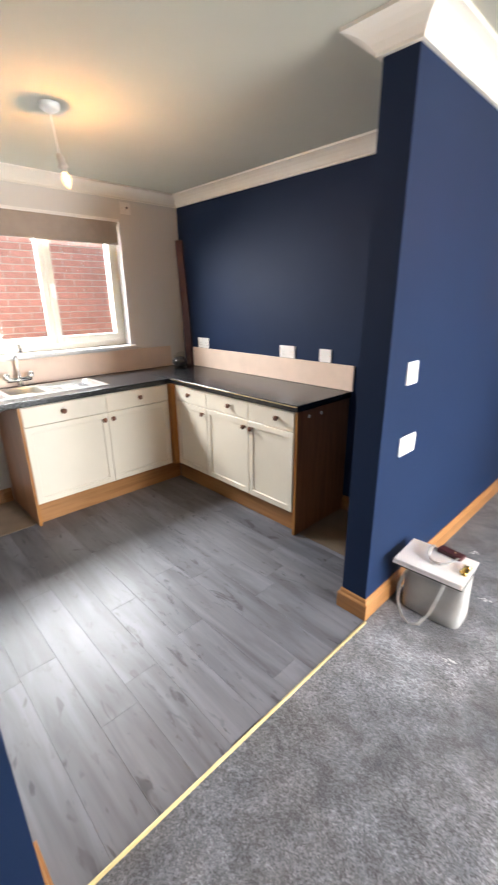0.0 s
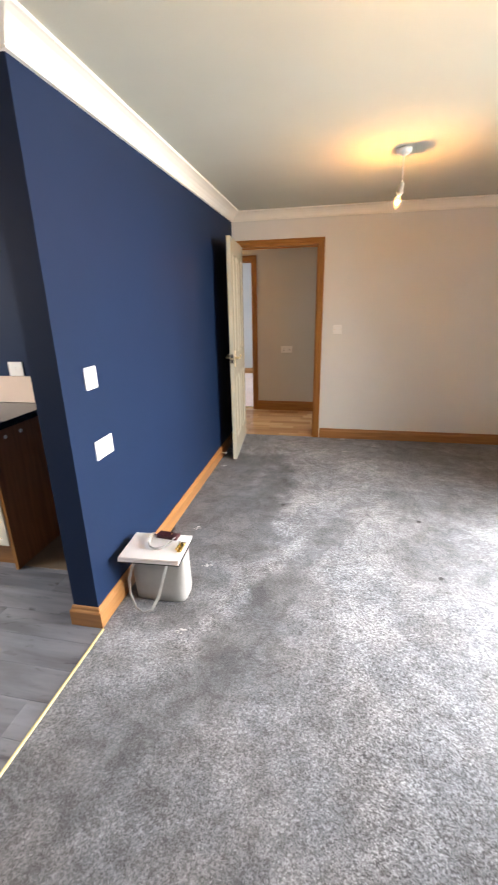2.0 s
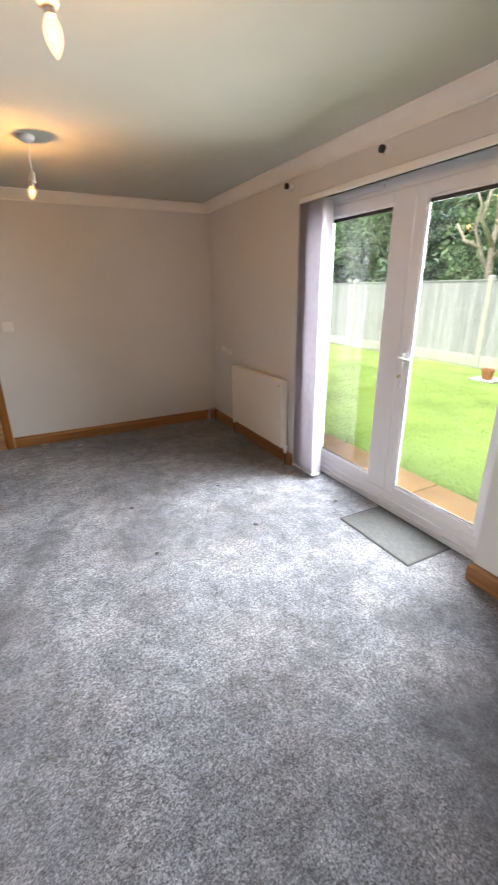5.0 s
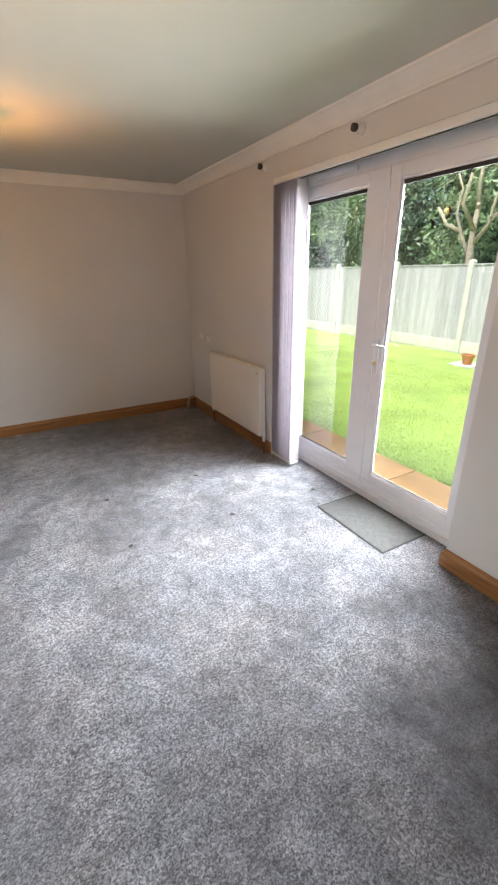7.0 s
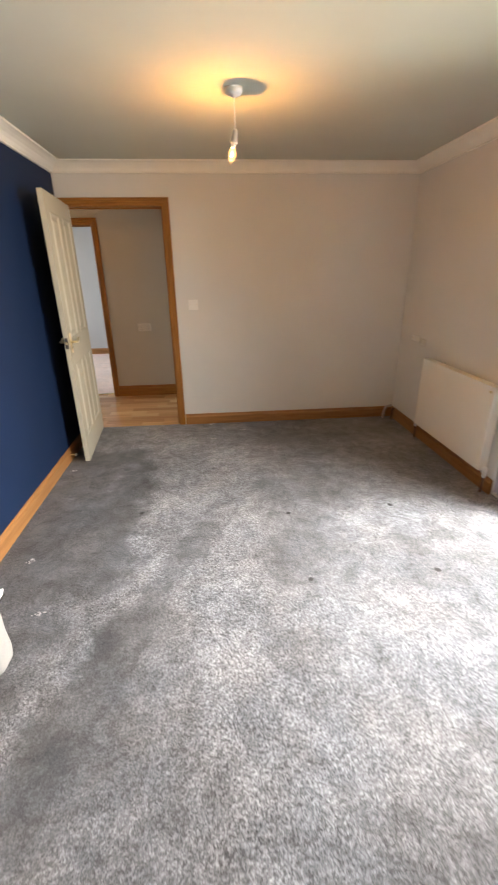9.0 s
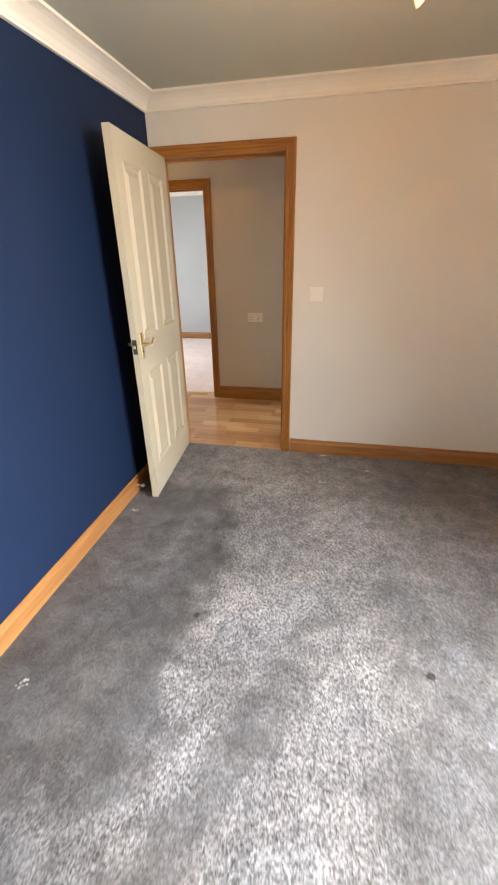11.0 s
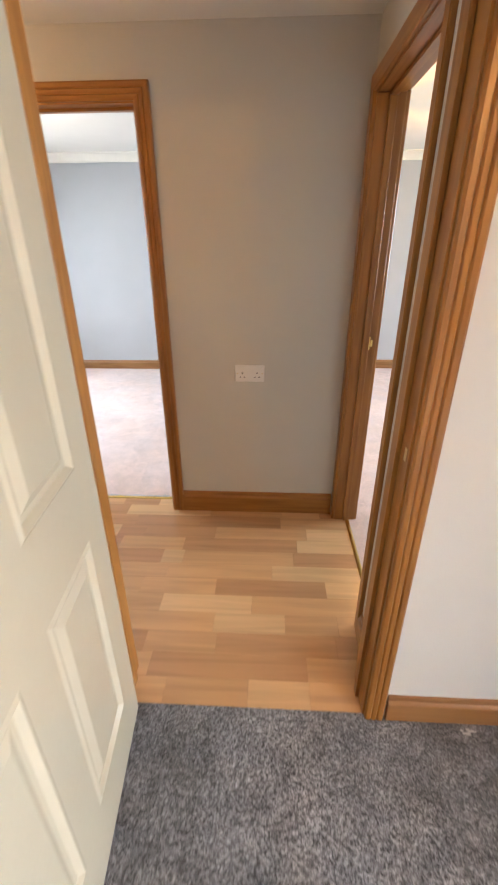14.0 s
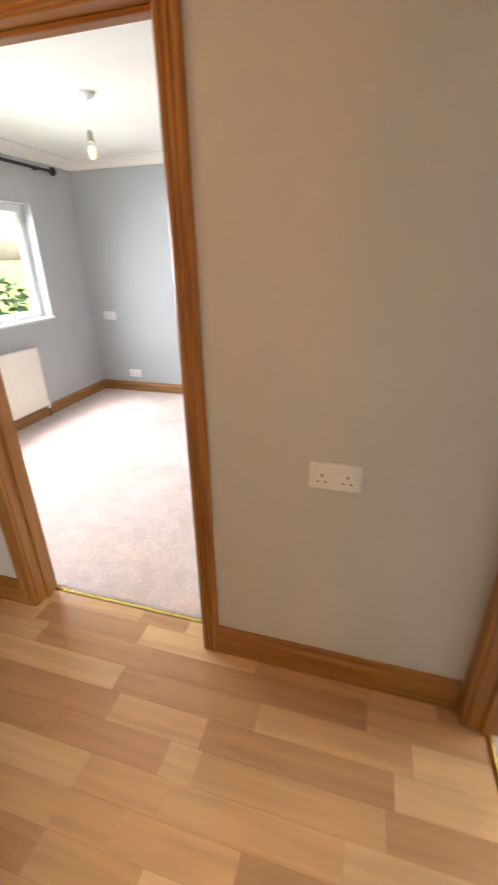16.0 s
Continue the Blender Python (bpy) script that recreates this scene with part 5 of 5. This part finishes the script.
part("plughole", lathe([(0.035, 0), (0.03, 0.002)], pose(w / 2, 0.378, -0.142)), M_CHROME, sink)
tap = empty("mixer_tap", pose(-3.47, 1.02, 0.877), "chrome two-handle mixer tap behind the sink", "tap")
part("base", lathe([(0.028, 0), (0.026, 0.01), (0.018, 0.02), (0.016, 0.06)], None), M_CHROME, tap, smooth=True)
part("body", tube([(0, -0.08, 0.055), (0, 0.08, 0.055)], 0.017, 14), M_CHROME, tap, smooth=True)
part("spout", tube([(0, 0, 0.06), (0, 0, 0.22), (0.02, 0, 0.29), (0.06, 0, 0.325), (0.11, 0, 0.32), (0.14, 0, 0.285), (0.145, 0, 0.25)], 0.011, 12), M_CHROME, tap, smooth=True)
for s in (-1, 1):
    part("handle", lathe([(0.014, 0), (0.022, 0.012), (0.023, 0.035), (0.015, 0.045)], pose(0, s * 0.075, 0.06, -15 * s, 0, 0)), M_CHROME, tap, smooth=True)

# laminate upstands
tagged(part("upstand", box(-3.375, -1.622, KY - 0.013, KY - 0.001, 0.8785, 1.049, 0.002), M_TILE), "beige laminate upstand along the worktop", "upstand")
tagged(part("splashback", box(KX + 0.001, KX + 0.012, -0.45, 2.37, 0.8785, 1.062, 0.002), M_TILE), "beige laminate splashback under the kitchen window", "splashback")

# leaning board and a bag of oddments in the worktop corner
lb = part("leaning_board", box(-0.032, 0.032, -0.009, 0.009, 0, 1.09, 0.002), M_WALLET)
lb.matrix_world = Matrix.Translation((-3.405, 2.505, 0.879)) @ Matrix.Rotation(radians(-4.2), 4, "Y") @ Matrix.Rotation(radians(35), 4, "Z")
tagged(lb, "dark red-brown wooden board leaning in the kitchen corner", "board")
ob_ = empty("plastic_bag", pose(-3.33, 2.33, 0.878), "crumpled clear plastic bag with dark oddments on the worktop", "bag")
for nm, rr, m_, off in (("contents", (0.065, 0.05, 0.055), M_DARK, (0, 0, 0.05)), ("wrap", (0.085, 0.07, 0.075), M_PAPER, (0.01, 0.02, 0.07))):
    bm = bmesh.new()
    bmesh.ops.create_icosphere(bm, subdivisions=3, radius=1)
    for v in bm.verts:
        k = 1 + 0.32 * noise.noise(v.co * 2.1 + Vector(off) * 40)
        v.co = Vector((v.co.x * rr[0] * k, v.co.y * rr[1] * k, max(v.co.z * rr[2] * k, -off[2] + 0.001))) + Vector(off)
    if nm == "contents":
        part(nm, bm, m_, ob_, smooth=True)
    else:
        part(nm, bm, M_GLASS, ob_, "clear crumpled plastic")

# kitchen window
kw = empty("window_kitchen", None, "cream framed kitchen window with two lights", "window", kind="structure")
x0, x1 = KX - 0.135, KX - 0.085


def kbar(name, y0, y1, z0, z1, xa=x0, xb=x1, m_=M_CREAMPVC, par=None):
    return part(name, box(xa, xb, y0, y1, z0, z1, 0.004 if m_ is not M_GLASS else 0, 2), m_, par or kw)


kbar("frame_bottom", WY0, WY1, WZ0, WZ0 + 0.05)
kbar("frame_top", WY0, WY1, WZ1 - 0.05, WZ1)
kbar("frame_side", WY0, WY0 + 0.045, WZ0 + 0.05, WZ1 - 0.05)
kbar("frame_side", WY1 - 0.045, WY1, WZ0 + 0.05, WZ1 - 0.05)
for y0, y1, thick in ((WY0 + 0.045, 0.86, 0.0), (0.86, 1.375, 0.0), (1.375, WY1 - 0.045, 0.02)):
    s = kbar("sash", y0, y0 + 0.045, WZ0 + 0.05, WZ1 - 0.05, x0 + 0.004, x1 + 0.006 + thick)
    kbar("sash_stile", y1 - 0.045, y1, WZ0 + 0.05, WZ1 - 0.05, x0 + 0.004, x1 + 0.006 + thick, par=s)
    kbar("sash_rail", y0 + 0.045, y1 - 0.045, WZ0 + 0.05, WZ0 + 0.105, x0 + 0.004, x1 + 0.006 + thick, par=s)
    kbar("sash_rail", y0 + 0.045, y1 - 0.045, WZ1 - 0.10, WZ1 - 0.05, x0 + 0.004, x1 + 0.006 + thick, par=s)
    p = kbar("pane", y0 + 0.04, y1 - 0.04, WZ0 + 0.1, WZ1 - 0.095, x0 + 0.02, x0 + 0.024, M_GLASS, s)
    p.visible_shadow = False
h = part("window_handle", box(x1 + 0.026, x1 + 0.036, 1.387, 1.409, 1.50, 1.60, 0.003), M_WHITE, kw)
part("lever", tube([(x1 + 0.036, 1.398, 1.585), (x1 + 0.055, 1.398, 1.58), (x1 + 0.058, 1.398, 1.48)], 0.007, 8), M_WHITE, h)
structure("window_sill", box(KX - 0.085, KX + 0.035, WY0 - 0.02, WY1 + 0.03, WZ0 - 0.024, WZ0 + 0.001, 0.006, 3), M_PVC, "white painted window board", "window sill")
tagged(part("reveal_lining", box(KX - 0.085, KX + 0.0015, WY1 - 0.0035, WY1 - 0.0005, WZ0, WZ1), M_PVC), "white painted window reveal", "reveal", kind="structure")
rb = empty("roller_blind", pose(KX - 0.02, (WY0 + WY1) / 2, WZ1), "taupe roller blind drawn up at the kitchen window", "blind")
hw = (WY1 - WY0) / 2 - 0.012
part("roller", tube([(0, -hw, -0.025), (0, hw, -0.025)], 0.02, 14), M_ROLLER, rb)
part("fabric", box(0.018, 0.0195, -hw + 0.01, hw - 0.01, -0.175, -0.025), M_ROLLER, rb)
part("bottom_bar", box(0.013, 0.024, -hw + 0.01, hw - 0.01, -0.185, -0.165, 0.003), M_ROLLER, rb)
part("head_cover", box(-0.02, 0.026, -hw - 0.008, hw + 0.008, -0.016, 0.006, 0.003), M_WHITE, rb)

# ---- bedroom window and curtain pole ----
bw = empty("window_bedroom", None, "white upvc bedroom window", "window", kind="structure")
x0, x1 = BX - 0.15, BX - 0.10
for nm, y0, y1, z0, z1 in (("frame_bottom", BWY0, BWY1, BWZ0, BWZ0 + 0.06), ("frame_top", BWY0, BWY1, BWZ1 - 0.06, BWZ1), ("frame_side", BWY0, BWY0 + 0.06, BWZ0 + 0.06, BWZ1 - 0.06), ("frame_side", BWY1 - 0.06, BWY1, BWZ0 + 0.06, BWZ1 - 0.06), ("mullion", 7.05, 7.11, BWZ0 + 0.06, BWZ1 - 0.06), ("mullion", 7.66, 7.72, BWZ0 + 0.06, BWZ1 - 0.06)):
    part(nm, box(x0, x1, y0, y1, z0, z1, 0.004), M_PVC, bw)
for y0, y1 in ((BWY0 + 0.06, 7.05), (7.11, 7.66), (7.72, BWY1 - 0.06)):
    p = part("pane", box(x0 + 0.02, x0 + 0.024, y0, y1, BWZ0 + 0.06, BWZ1 - 0.06), M_GLASS, bw)
    p.visible_shadow = False
structure("window_sill_bedroom", box(BX - 0.1, BX + 0.03, BWY0 - 0.02, BWY1 + 0.02, BWZ0 - 0.022, BWZ0 + 0.001, 0.005), M_PVC, "white painted bedroom window board", "window sill")
cpole = empty("curtain_pole", pose(BX + 0.07, 8.61, 2.165), "dark metal curtain pole above the bedroom window", "curtain pole")
part("pole", tube([(0, -2.4, 0), (0, 0, 0)], 0.013, 12), M_DARK, cpole, smooth=True)
part("finial", lathe([(0.012, 0), (0.02, 0.01), (0.034, 0.035), (0.036, 0.05), (0.025, 0.07), (0.01, 0.08)], pose(0, 0, 0, -90, 0, 0)), M_DARK, cpole, smooth=True)
part("wall_bracket", tube([(-0.07, -0.12, 0), (0, -0.12, 0)], 0.012, 10), M_DARK, cpole)

# ---- garden ----
GZ = -0.15
bm = bmesh.new()
vs = [bm.verts.new(p) for p in ((-400, -400, GZ), (400, -400, GZ), (400, 400, GZ), (-400, 400, GZ))]
bm.faces.new(vs)
structure("ground", bm, M_GRASS, "mown green lawn", "lawn")
patio = structure("patio", box(EAST + 0.3, 3.22, -2.0, 5.2, GZ - 0.02, GZ + 0.012), M_MORTAR, "sandstone slab patio outside the french doors", "patio")
y = -1.9
while y < 5.0:
    w = random.choice((0.45, 0.6, 0.6))
    x = EAST + 0.305
    for d in (0.3, 0.42):
        x1 = min(x + d, 3.215)
        part("slab", box(x + 0.006, x1 - 0.006, y + 0.006, y + w - 0.006, GZ + 0.012, GZ + 0.032 + random.uniform(0, 0.003), 0.004), M_SLAB, patio)
        x = x1
    y += w
# grass blades on the stretch of lawn nearest the doors
bm = bmesh.new()
for k in range(70000):
    u = random.random() ** 1.5
    x, y = 3.25 + 3.6 * u, random.uniform(1.2, 7.5)
    h, a, w = random.uniform(0.012, 0.030), random.uniform(0, 6.28), random.uniform(0.0015, 0.003)
    dx, dy = math.cos(a) * w, math.sin(a) * w
    lx, ly = random.gauss(0, 0.015), random.gauss(0, 0.015)
    bm.faces.new((bm.verts.new((x - dx, y - dy, GZ)), bm.verts.new((x + dx, y + dy, GZ)), bm.verts.new((x + lx, y + ly, GZ + h))))
tagged(part("lawn_blades", bm, M_BLADE), "short bright green grass blades", "grass", kind="stuff")

FXX = 8.6
fence = empty("fence", pose(FXX, 7.6, GZ), "weathered grey closeboard fence with concrete posts and gravel boards", "fence")
posts = [1.85, 3.80, 5.76, 7.66, 9.72, 11.7, 13.6]
for k, y in enumerate(posts):
    p = part("fence_post", box(-0.055, 0.055, y - 7.655, y - 7.545, 0, 1.80, 0.008), M_CONC, fence, "pale concrete fence post")
    part("cap", lathe([(0.078, 1.80), (0.03, 1.83)], pose(0, y - 7.6, 0, 0, 0, 45), 4), M_CONC, p)
for a, b in zip(posts, posts[1:]):
    w, c0 = (b - a) / 2 - 0.055, (a + b) / 2 - 7.6
    gv = part("gravel_board", box(-0.02, 0.02, c0 - w, c0 + w, 0, 0.26, 0.004), M_CONC, fence, "pale concrete gravel board")
    part("raised_face", box(-0.03, -0.02, c0 - w + 0.06, c0 + w - 0.06, 0.04, 0.22, 0.004), M_CONC, gv)
    fp = part("fence_panel", box(0.008, 0.045, c0 - w, c0 + w, 0.38, 0.43, 0.003), M_BOARD, fence)
    n = 17
    bw_ = 2 * w / n
    for i in range(n):
        y0 = c0 - w + i * bw_
        bmb = bmesh.new()
        h = 1.72 + random.uniform(-0.006, 0.006)
        c = [(-0.008, y0 - 0.012), (0.0, y0 - 0.012), (0.006, y0 + bw_), (-0.014, y0 + bw_)]
        lo = [bmb.verts.new((q[0], q[1], 0.26)) for q in c]
        hi = [bmb.verts.new((q[0], q[1], h)) for q in c]
        bmb.faces.new(lo[::-1])
        bmb.faces.new(hi)
        for j in range(4):
            bmb.faces.new((lo[j], lo[(j + 1) % 4], hi[(j + 1) % 4], hi[j]))
        part("board", bmb, M_BOARD, fp)
    for z in (0.98, 1.60):
        part("rail", box(0.008, 0.045, c0 - w, c0 + w, z, z + 0.05, 0.003), M_BOARD, fp)
    part("capping", box(-0.03, 0.03, c0 - w, c0 + w, 1.728, 1.75, 0.004), M_BOARD, fp)

pot = empty("plant_pot", pose(7.55, 4.82, GZ), "terracotta plant pot on a pale slab by the fence", "plant pot")
part("pot", lathe([(0.075, 0.04), (0.098, 0.17), (0.112, 0.17), (0.116, 0.22), (0.10, 0.22), (0.085, 0.16)], None, 20), M_TERRA, pot, smooth=False)
part("soil", lathe([(0.092, 0.18), (0.085, 0.195)], None, 16), M_BARK, pot)
part("slab", box(-0.16, 0.3, -0.2, 0.25, 0.0, 0.04, 0.006), M_CONC, pot)


def leaf_cloud(n, centres, size, seed):
    """Many small folded leaves scattered through a set of clumps."""
    rnd = random.Random(seed)
    verts, faces = [], []
    for k in range(n):
        c, r = rnd.choice(centres)
        d = Vector((rnd.gauss(0, 1), rnd.gauss(0, 1), rnd.gauss(0, 1))).normalized() * (r * (0.55 + 0.45 * rnd.random() ** 0.5))
        p = Vector(c) + Vector((d.x, d.y, d.z * 0.85))
        s = size * rnd.uniform(0.6, 1.3)
        ax = (d.normalized() + Vector((rnd.gauss(0, 0.6), rnd.gauss(0, 0.6), rnd.gauss(0, 0.6) - 0.3))).normalized()
        sd = ax.orthogonal().normalized()
        sd.rotate(Matrix.Rotation(rnd.uniform(0, 6.28), 3, ax))
        nn = ax.cross(sd) * 0.22
        i = len(verts)
        verts += [p, p + ax * s * 0.45 + sd * s * 0.26 + nn * s, p + ax * s, p + ax * s * 0.45 - sd * s * 0.26 + nn * s]
        faces += [(i, i + 1, i + 2), (i, i + 2, i + 3)]
    return verts, faces


def evergreen(name, x, y, height, radius, n, seed, material, label):
    rnd = random.Random(seed)
    thing = empty(name, pose(x, y, GZ), label, "tree", "evergreen trees")
    trunk = tube([(0, 0, 0), (0.05, 0.03, height * 0.3), (-0.04, 0.06, height * 0.6), (0.02, 0, height * 0.85)], 0.1, 10, radii=[0.16, 0.12, 0.08, 0.03])
    cs = []
    for k in range(46):
        a, h = rnd.uniform(0, 6.28), rnd.random()
        rr = radius * (1 - 0.55 * h) * rnd.uniform(0.35, 1.0)
        cs.append(((rr * math.cos(a), rr * math.sin(a), height * (0.12 + 0.85 * h)), radius * rnd.uniform(0.22, 0.42)))
    for k in range(0, 46, 3):
        c, r = cs[k]
        tube([(0, 0, c[2] * 0.75), (c[0] * 0.5, c[1] * 0.5, c[2] * 0.88), c], 0.03, 6, trunk, radii=[0.05, 0.03, 0.012])
    part("trunk", trunk, M_BARK, thing, smooth=True)
    verts, faces = leaf_cloud(n, cs, 0.17, seed + 5)
    me = bpy.data.meshes.new("crown")
    me.from_pydata([tuple(v) for v in verts], [], faces)
    me.materials.append(material)
    ob = new("crown", me)
    ob.parent = thing
    return thing


for k, (x, y, h, r, m_) in enumerate(((11.2, 15.8, 6.0, 2.0, M_LEAF), (11.6, 13.2, 6.5, 2.2, M_LEAF), (11.1, 10.9, 6.2, 1.9, M_LEAF2), (11.9, 9.0, 6.8, 2.2, M_LEAF), (11.3, 7.1, 6.0, 1.9, M_LEAF2), (11.8, 5.2, 6.4, 2.1, M_LEAF), (11.3, 3.0, 5.6, 1.9, M_LEAF2))):
    evergreen("evergreen_tree", x, y, h, r, 15000, 11 + k, m_, "dense dark green evergreen tree behind the fence")

# pale pruned tree
pt = empty("bare_tree", pose(9.15, 6.25, GZ), "pale pruned bare tree rising above the fence", "tree")
tr = tube([(0, 0, 0), (0.05, 0.03, 0.9), (0.0, -0.02, 1.7), (0.06, 0.05, 2.3), (0.02, 0.0, 2.9)], 0.07, 10, radii=[0.11, 0.09, 0.08, 0.06, 0.04])
lim = bmesh.new()
for p in (((0.02, 0, 1.8), (0.0, 0.25, 2.3), (-0.05, 0.42, 2.75), (-0.02, 0.38, 3.2), (0, 0.55, 3.5)), ((0.05, 0.03, 2.1), (0.1, -0.25, 2.5), (0.05, -0.35, 3.0), (0.1, -0.6, 3.4)), ((0.04, 0.02, 2.4), (-0.2, 0.2, 2.9), (-0.25, 0.05, 3.4)), ((0.0, 0.3, 2.4), (-0.1, 0.6, 2.55), (-0.1, 0.85, 2.9)), ((0.02, 0, 2.8), (0.1, 0.1, 3.3), (0.0, 0.0, 3.8)), ((0.1, -0.28, 2.6), (0, -0.6, 2.7), (0, -0.8, 3.1))):
    tube(p, 0.03, 8, lim, radii=[0.05 * (0.78 ** i) for i in range(len(p))])
part("trunk", tr, M_PALEBARK, pt, smooth=True)
part("limbs", lim, M_PALEBARK, pt, smooth=True)

# ---- neighbouring brick wall beyond the kitchen window ----
NX = -5.6
nb = structure("neighbour_wall", box(NX - 0.2, NX - 0.006, -3.0, 6.5, GZ, 3.4), M_MORTAR, "red brick side wall of the neighbouring house", "wall")
me_b = mesh_of(box(-0.05, 0.0, -0.1075, 0.1075, -0.0325, 0.0325, 0.003), "brick", M_BRICK)
row = 0
z = 1.0
while z < 2.46:
    y = 0.6 + (0.1125 if row % 2 else 0)
    while y < 3.5:
        b = new("brick", me_b)
        b.parent = nb
        b.location = (NX + random.uniform(-0.002, 0.002), y, z)
        y += 0.225
    z += 0.075
    row += 1
bm = bmesh.new()
for r_ in range(48):
    z = 1.0 - 15 * 0.075 + r_ * 0.075
    y = 0.6 - 16 * 0.225 + (0.1125 if (r_ + 1) % 2 else 0)
    while y < 6.4:
        inside = (0.99 < z < 2.46) and (0.59 < y < 3.5)
        if not inside:
            add_box(bm, NX - 0.05, NX, y - 0.1075, y + 0.1075, z - 0.0325, z + 0.0325)
        y += 0.225
rest = part("brick_courses", bm, M_BRICK, nb)
tagged(rest, kind="stuff")
structure("alley_path", box(NX, KX - 0.2, -3.0, 6.5, GZ, GZ + 0.03), M_CONC, "pale concrete side path", "path")
# hedge seen through the bedroom window
for k, y in enumerate((5.6, 7.0, 8.6, 10.4)):
    evergreen("evergreen_tree", -7.2 - 0.4 * (k % 2), y, 2.9, 1.2, 5000, 60 + k, M_LEAF, "green garden shrub outside the bedroom window") if y > 6.4 else None

# ---- plank pieces of the floors ----
vin = bpy.data.objects["floor_kitchen"]
kinds = {}


def plank(w, l, t, material, key):
    if key not in kinds:
        kinds[key] = mesh_of(box(-l / 2, l / 2, -w / 2, w / 2, -t, 0, 0.0004), "plank", material)
    return kinds[key]


PW, PL = 0.150, 0.92
row, y = 0, KS
while y < KY:
    x = KX - PL * random.random()
    while x < -0.91:
        xa, xb = max(x, KX), min(x + PL, -0.911)
        if xb - xa > 0.03:
            l = round(xb - xa, 3)
            ob = new("plank", plank(PW - 0.0006, l - 0.0006, 0.004, M_VINYL, ("v", l)))
            ob.parent = vin
            ob.location = ((xa + xb) / 2, min(y + PW / 2, KY - PW / 2 + 0.07), 0.0)
        x += PL
    row += 1
    y += PW
lam = bpy.data.objects["floor_hall"]
SW = 0.1003
# board ends and tones of the rows just inside the doorway; 0 dark, 1 mid, 2 light
KNOWN = {2: ((-0.90, -0.612, 1), (-0.612, -0.133, 0)), 4: ((-0.882, -0.478, 2), (-0.478, 0.0, 1)), 5: ((-1.0, -0.649, 1), (-0.649, -0.14, 0)), 6: ((-0.90, -0.388, 1), (-0.388, 0.03, 2)),
         7: ((-1.35, -0.95, 0), (-0.95, -0.84, 2), (-0.84, -0.28, 1), (-0.28, 0.03, 0)), 8: ((-1.2, -0.857, 1), (-0.857, -0.257, 0)), 9: ((-1.093, -0.70, 0), (-0.70, -0.2, 1)), 10: ((-0.80, -0.34, 0), (-0.34, 0.02, 1))}
row, y = 0, FAR + 0.004
while y < HALL_Y1 + 0.09:
    spans, x = [], -3.1 - 0.5 * random.random()
    stop = KNOWN[row][0][0] if row in KNOWN else 9
    while x < HX1 - 0.05:
        if row in KNOWN and abs(x - stop) < 1e-6:
            spans += KNOWN[row]
            x = KNOWN[row][-1][1]
            stop = 9
            continue
        l0 = random.choice((0.22, 0.3, 0.36, 0.42, 0.5, 0.6))
        nx = x + l0
        if x < stop < nx + 0.1:
            nx = stop
        spans.append((x, nx, random.choice((0, 1, 1, 2))))
        x = nx
    lim = HX1 - 0.052
    spans = [sp for sp in spans if sp[0] < lim - 0.04]
    spans[-1] = (spans[-1][0], lim, spans[-1][2])
    for xa, xb, tone in spans:
        xb = min(xb, lim)
        if xb - xa > 0.03:
            l = round(xb - xa, 3)
            ob = new("plank", plank(SW - 0.0003, l - 0.0003, 0.004, M_STRIPS[tone], ("s", l, tone)))
            ob.parent = lam
            ob.location = ((xa + xb) / 2, y + SW / 2, 0.0)
    row += 1
    y += SW
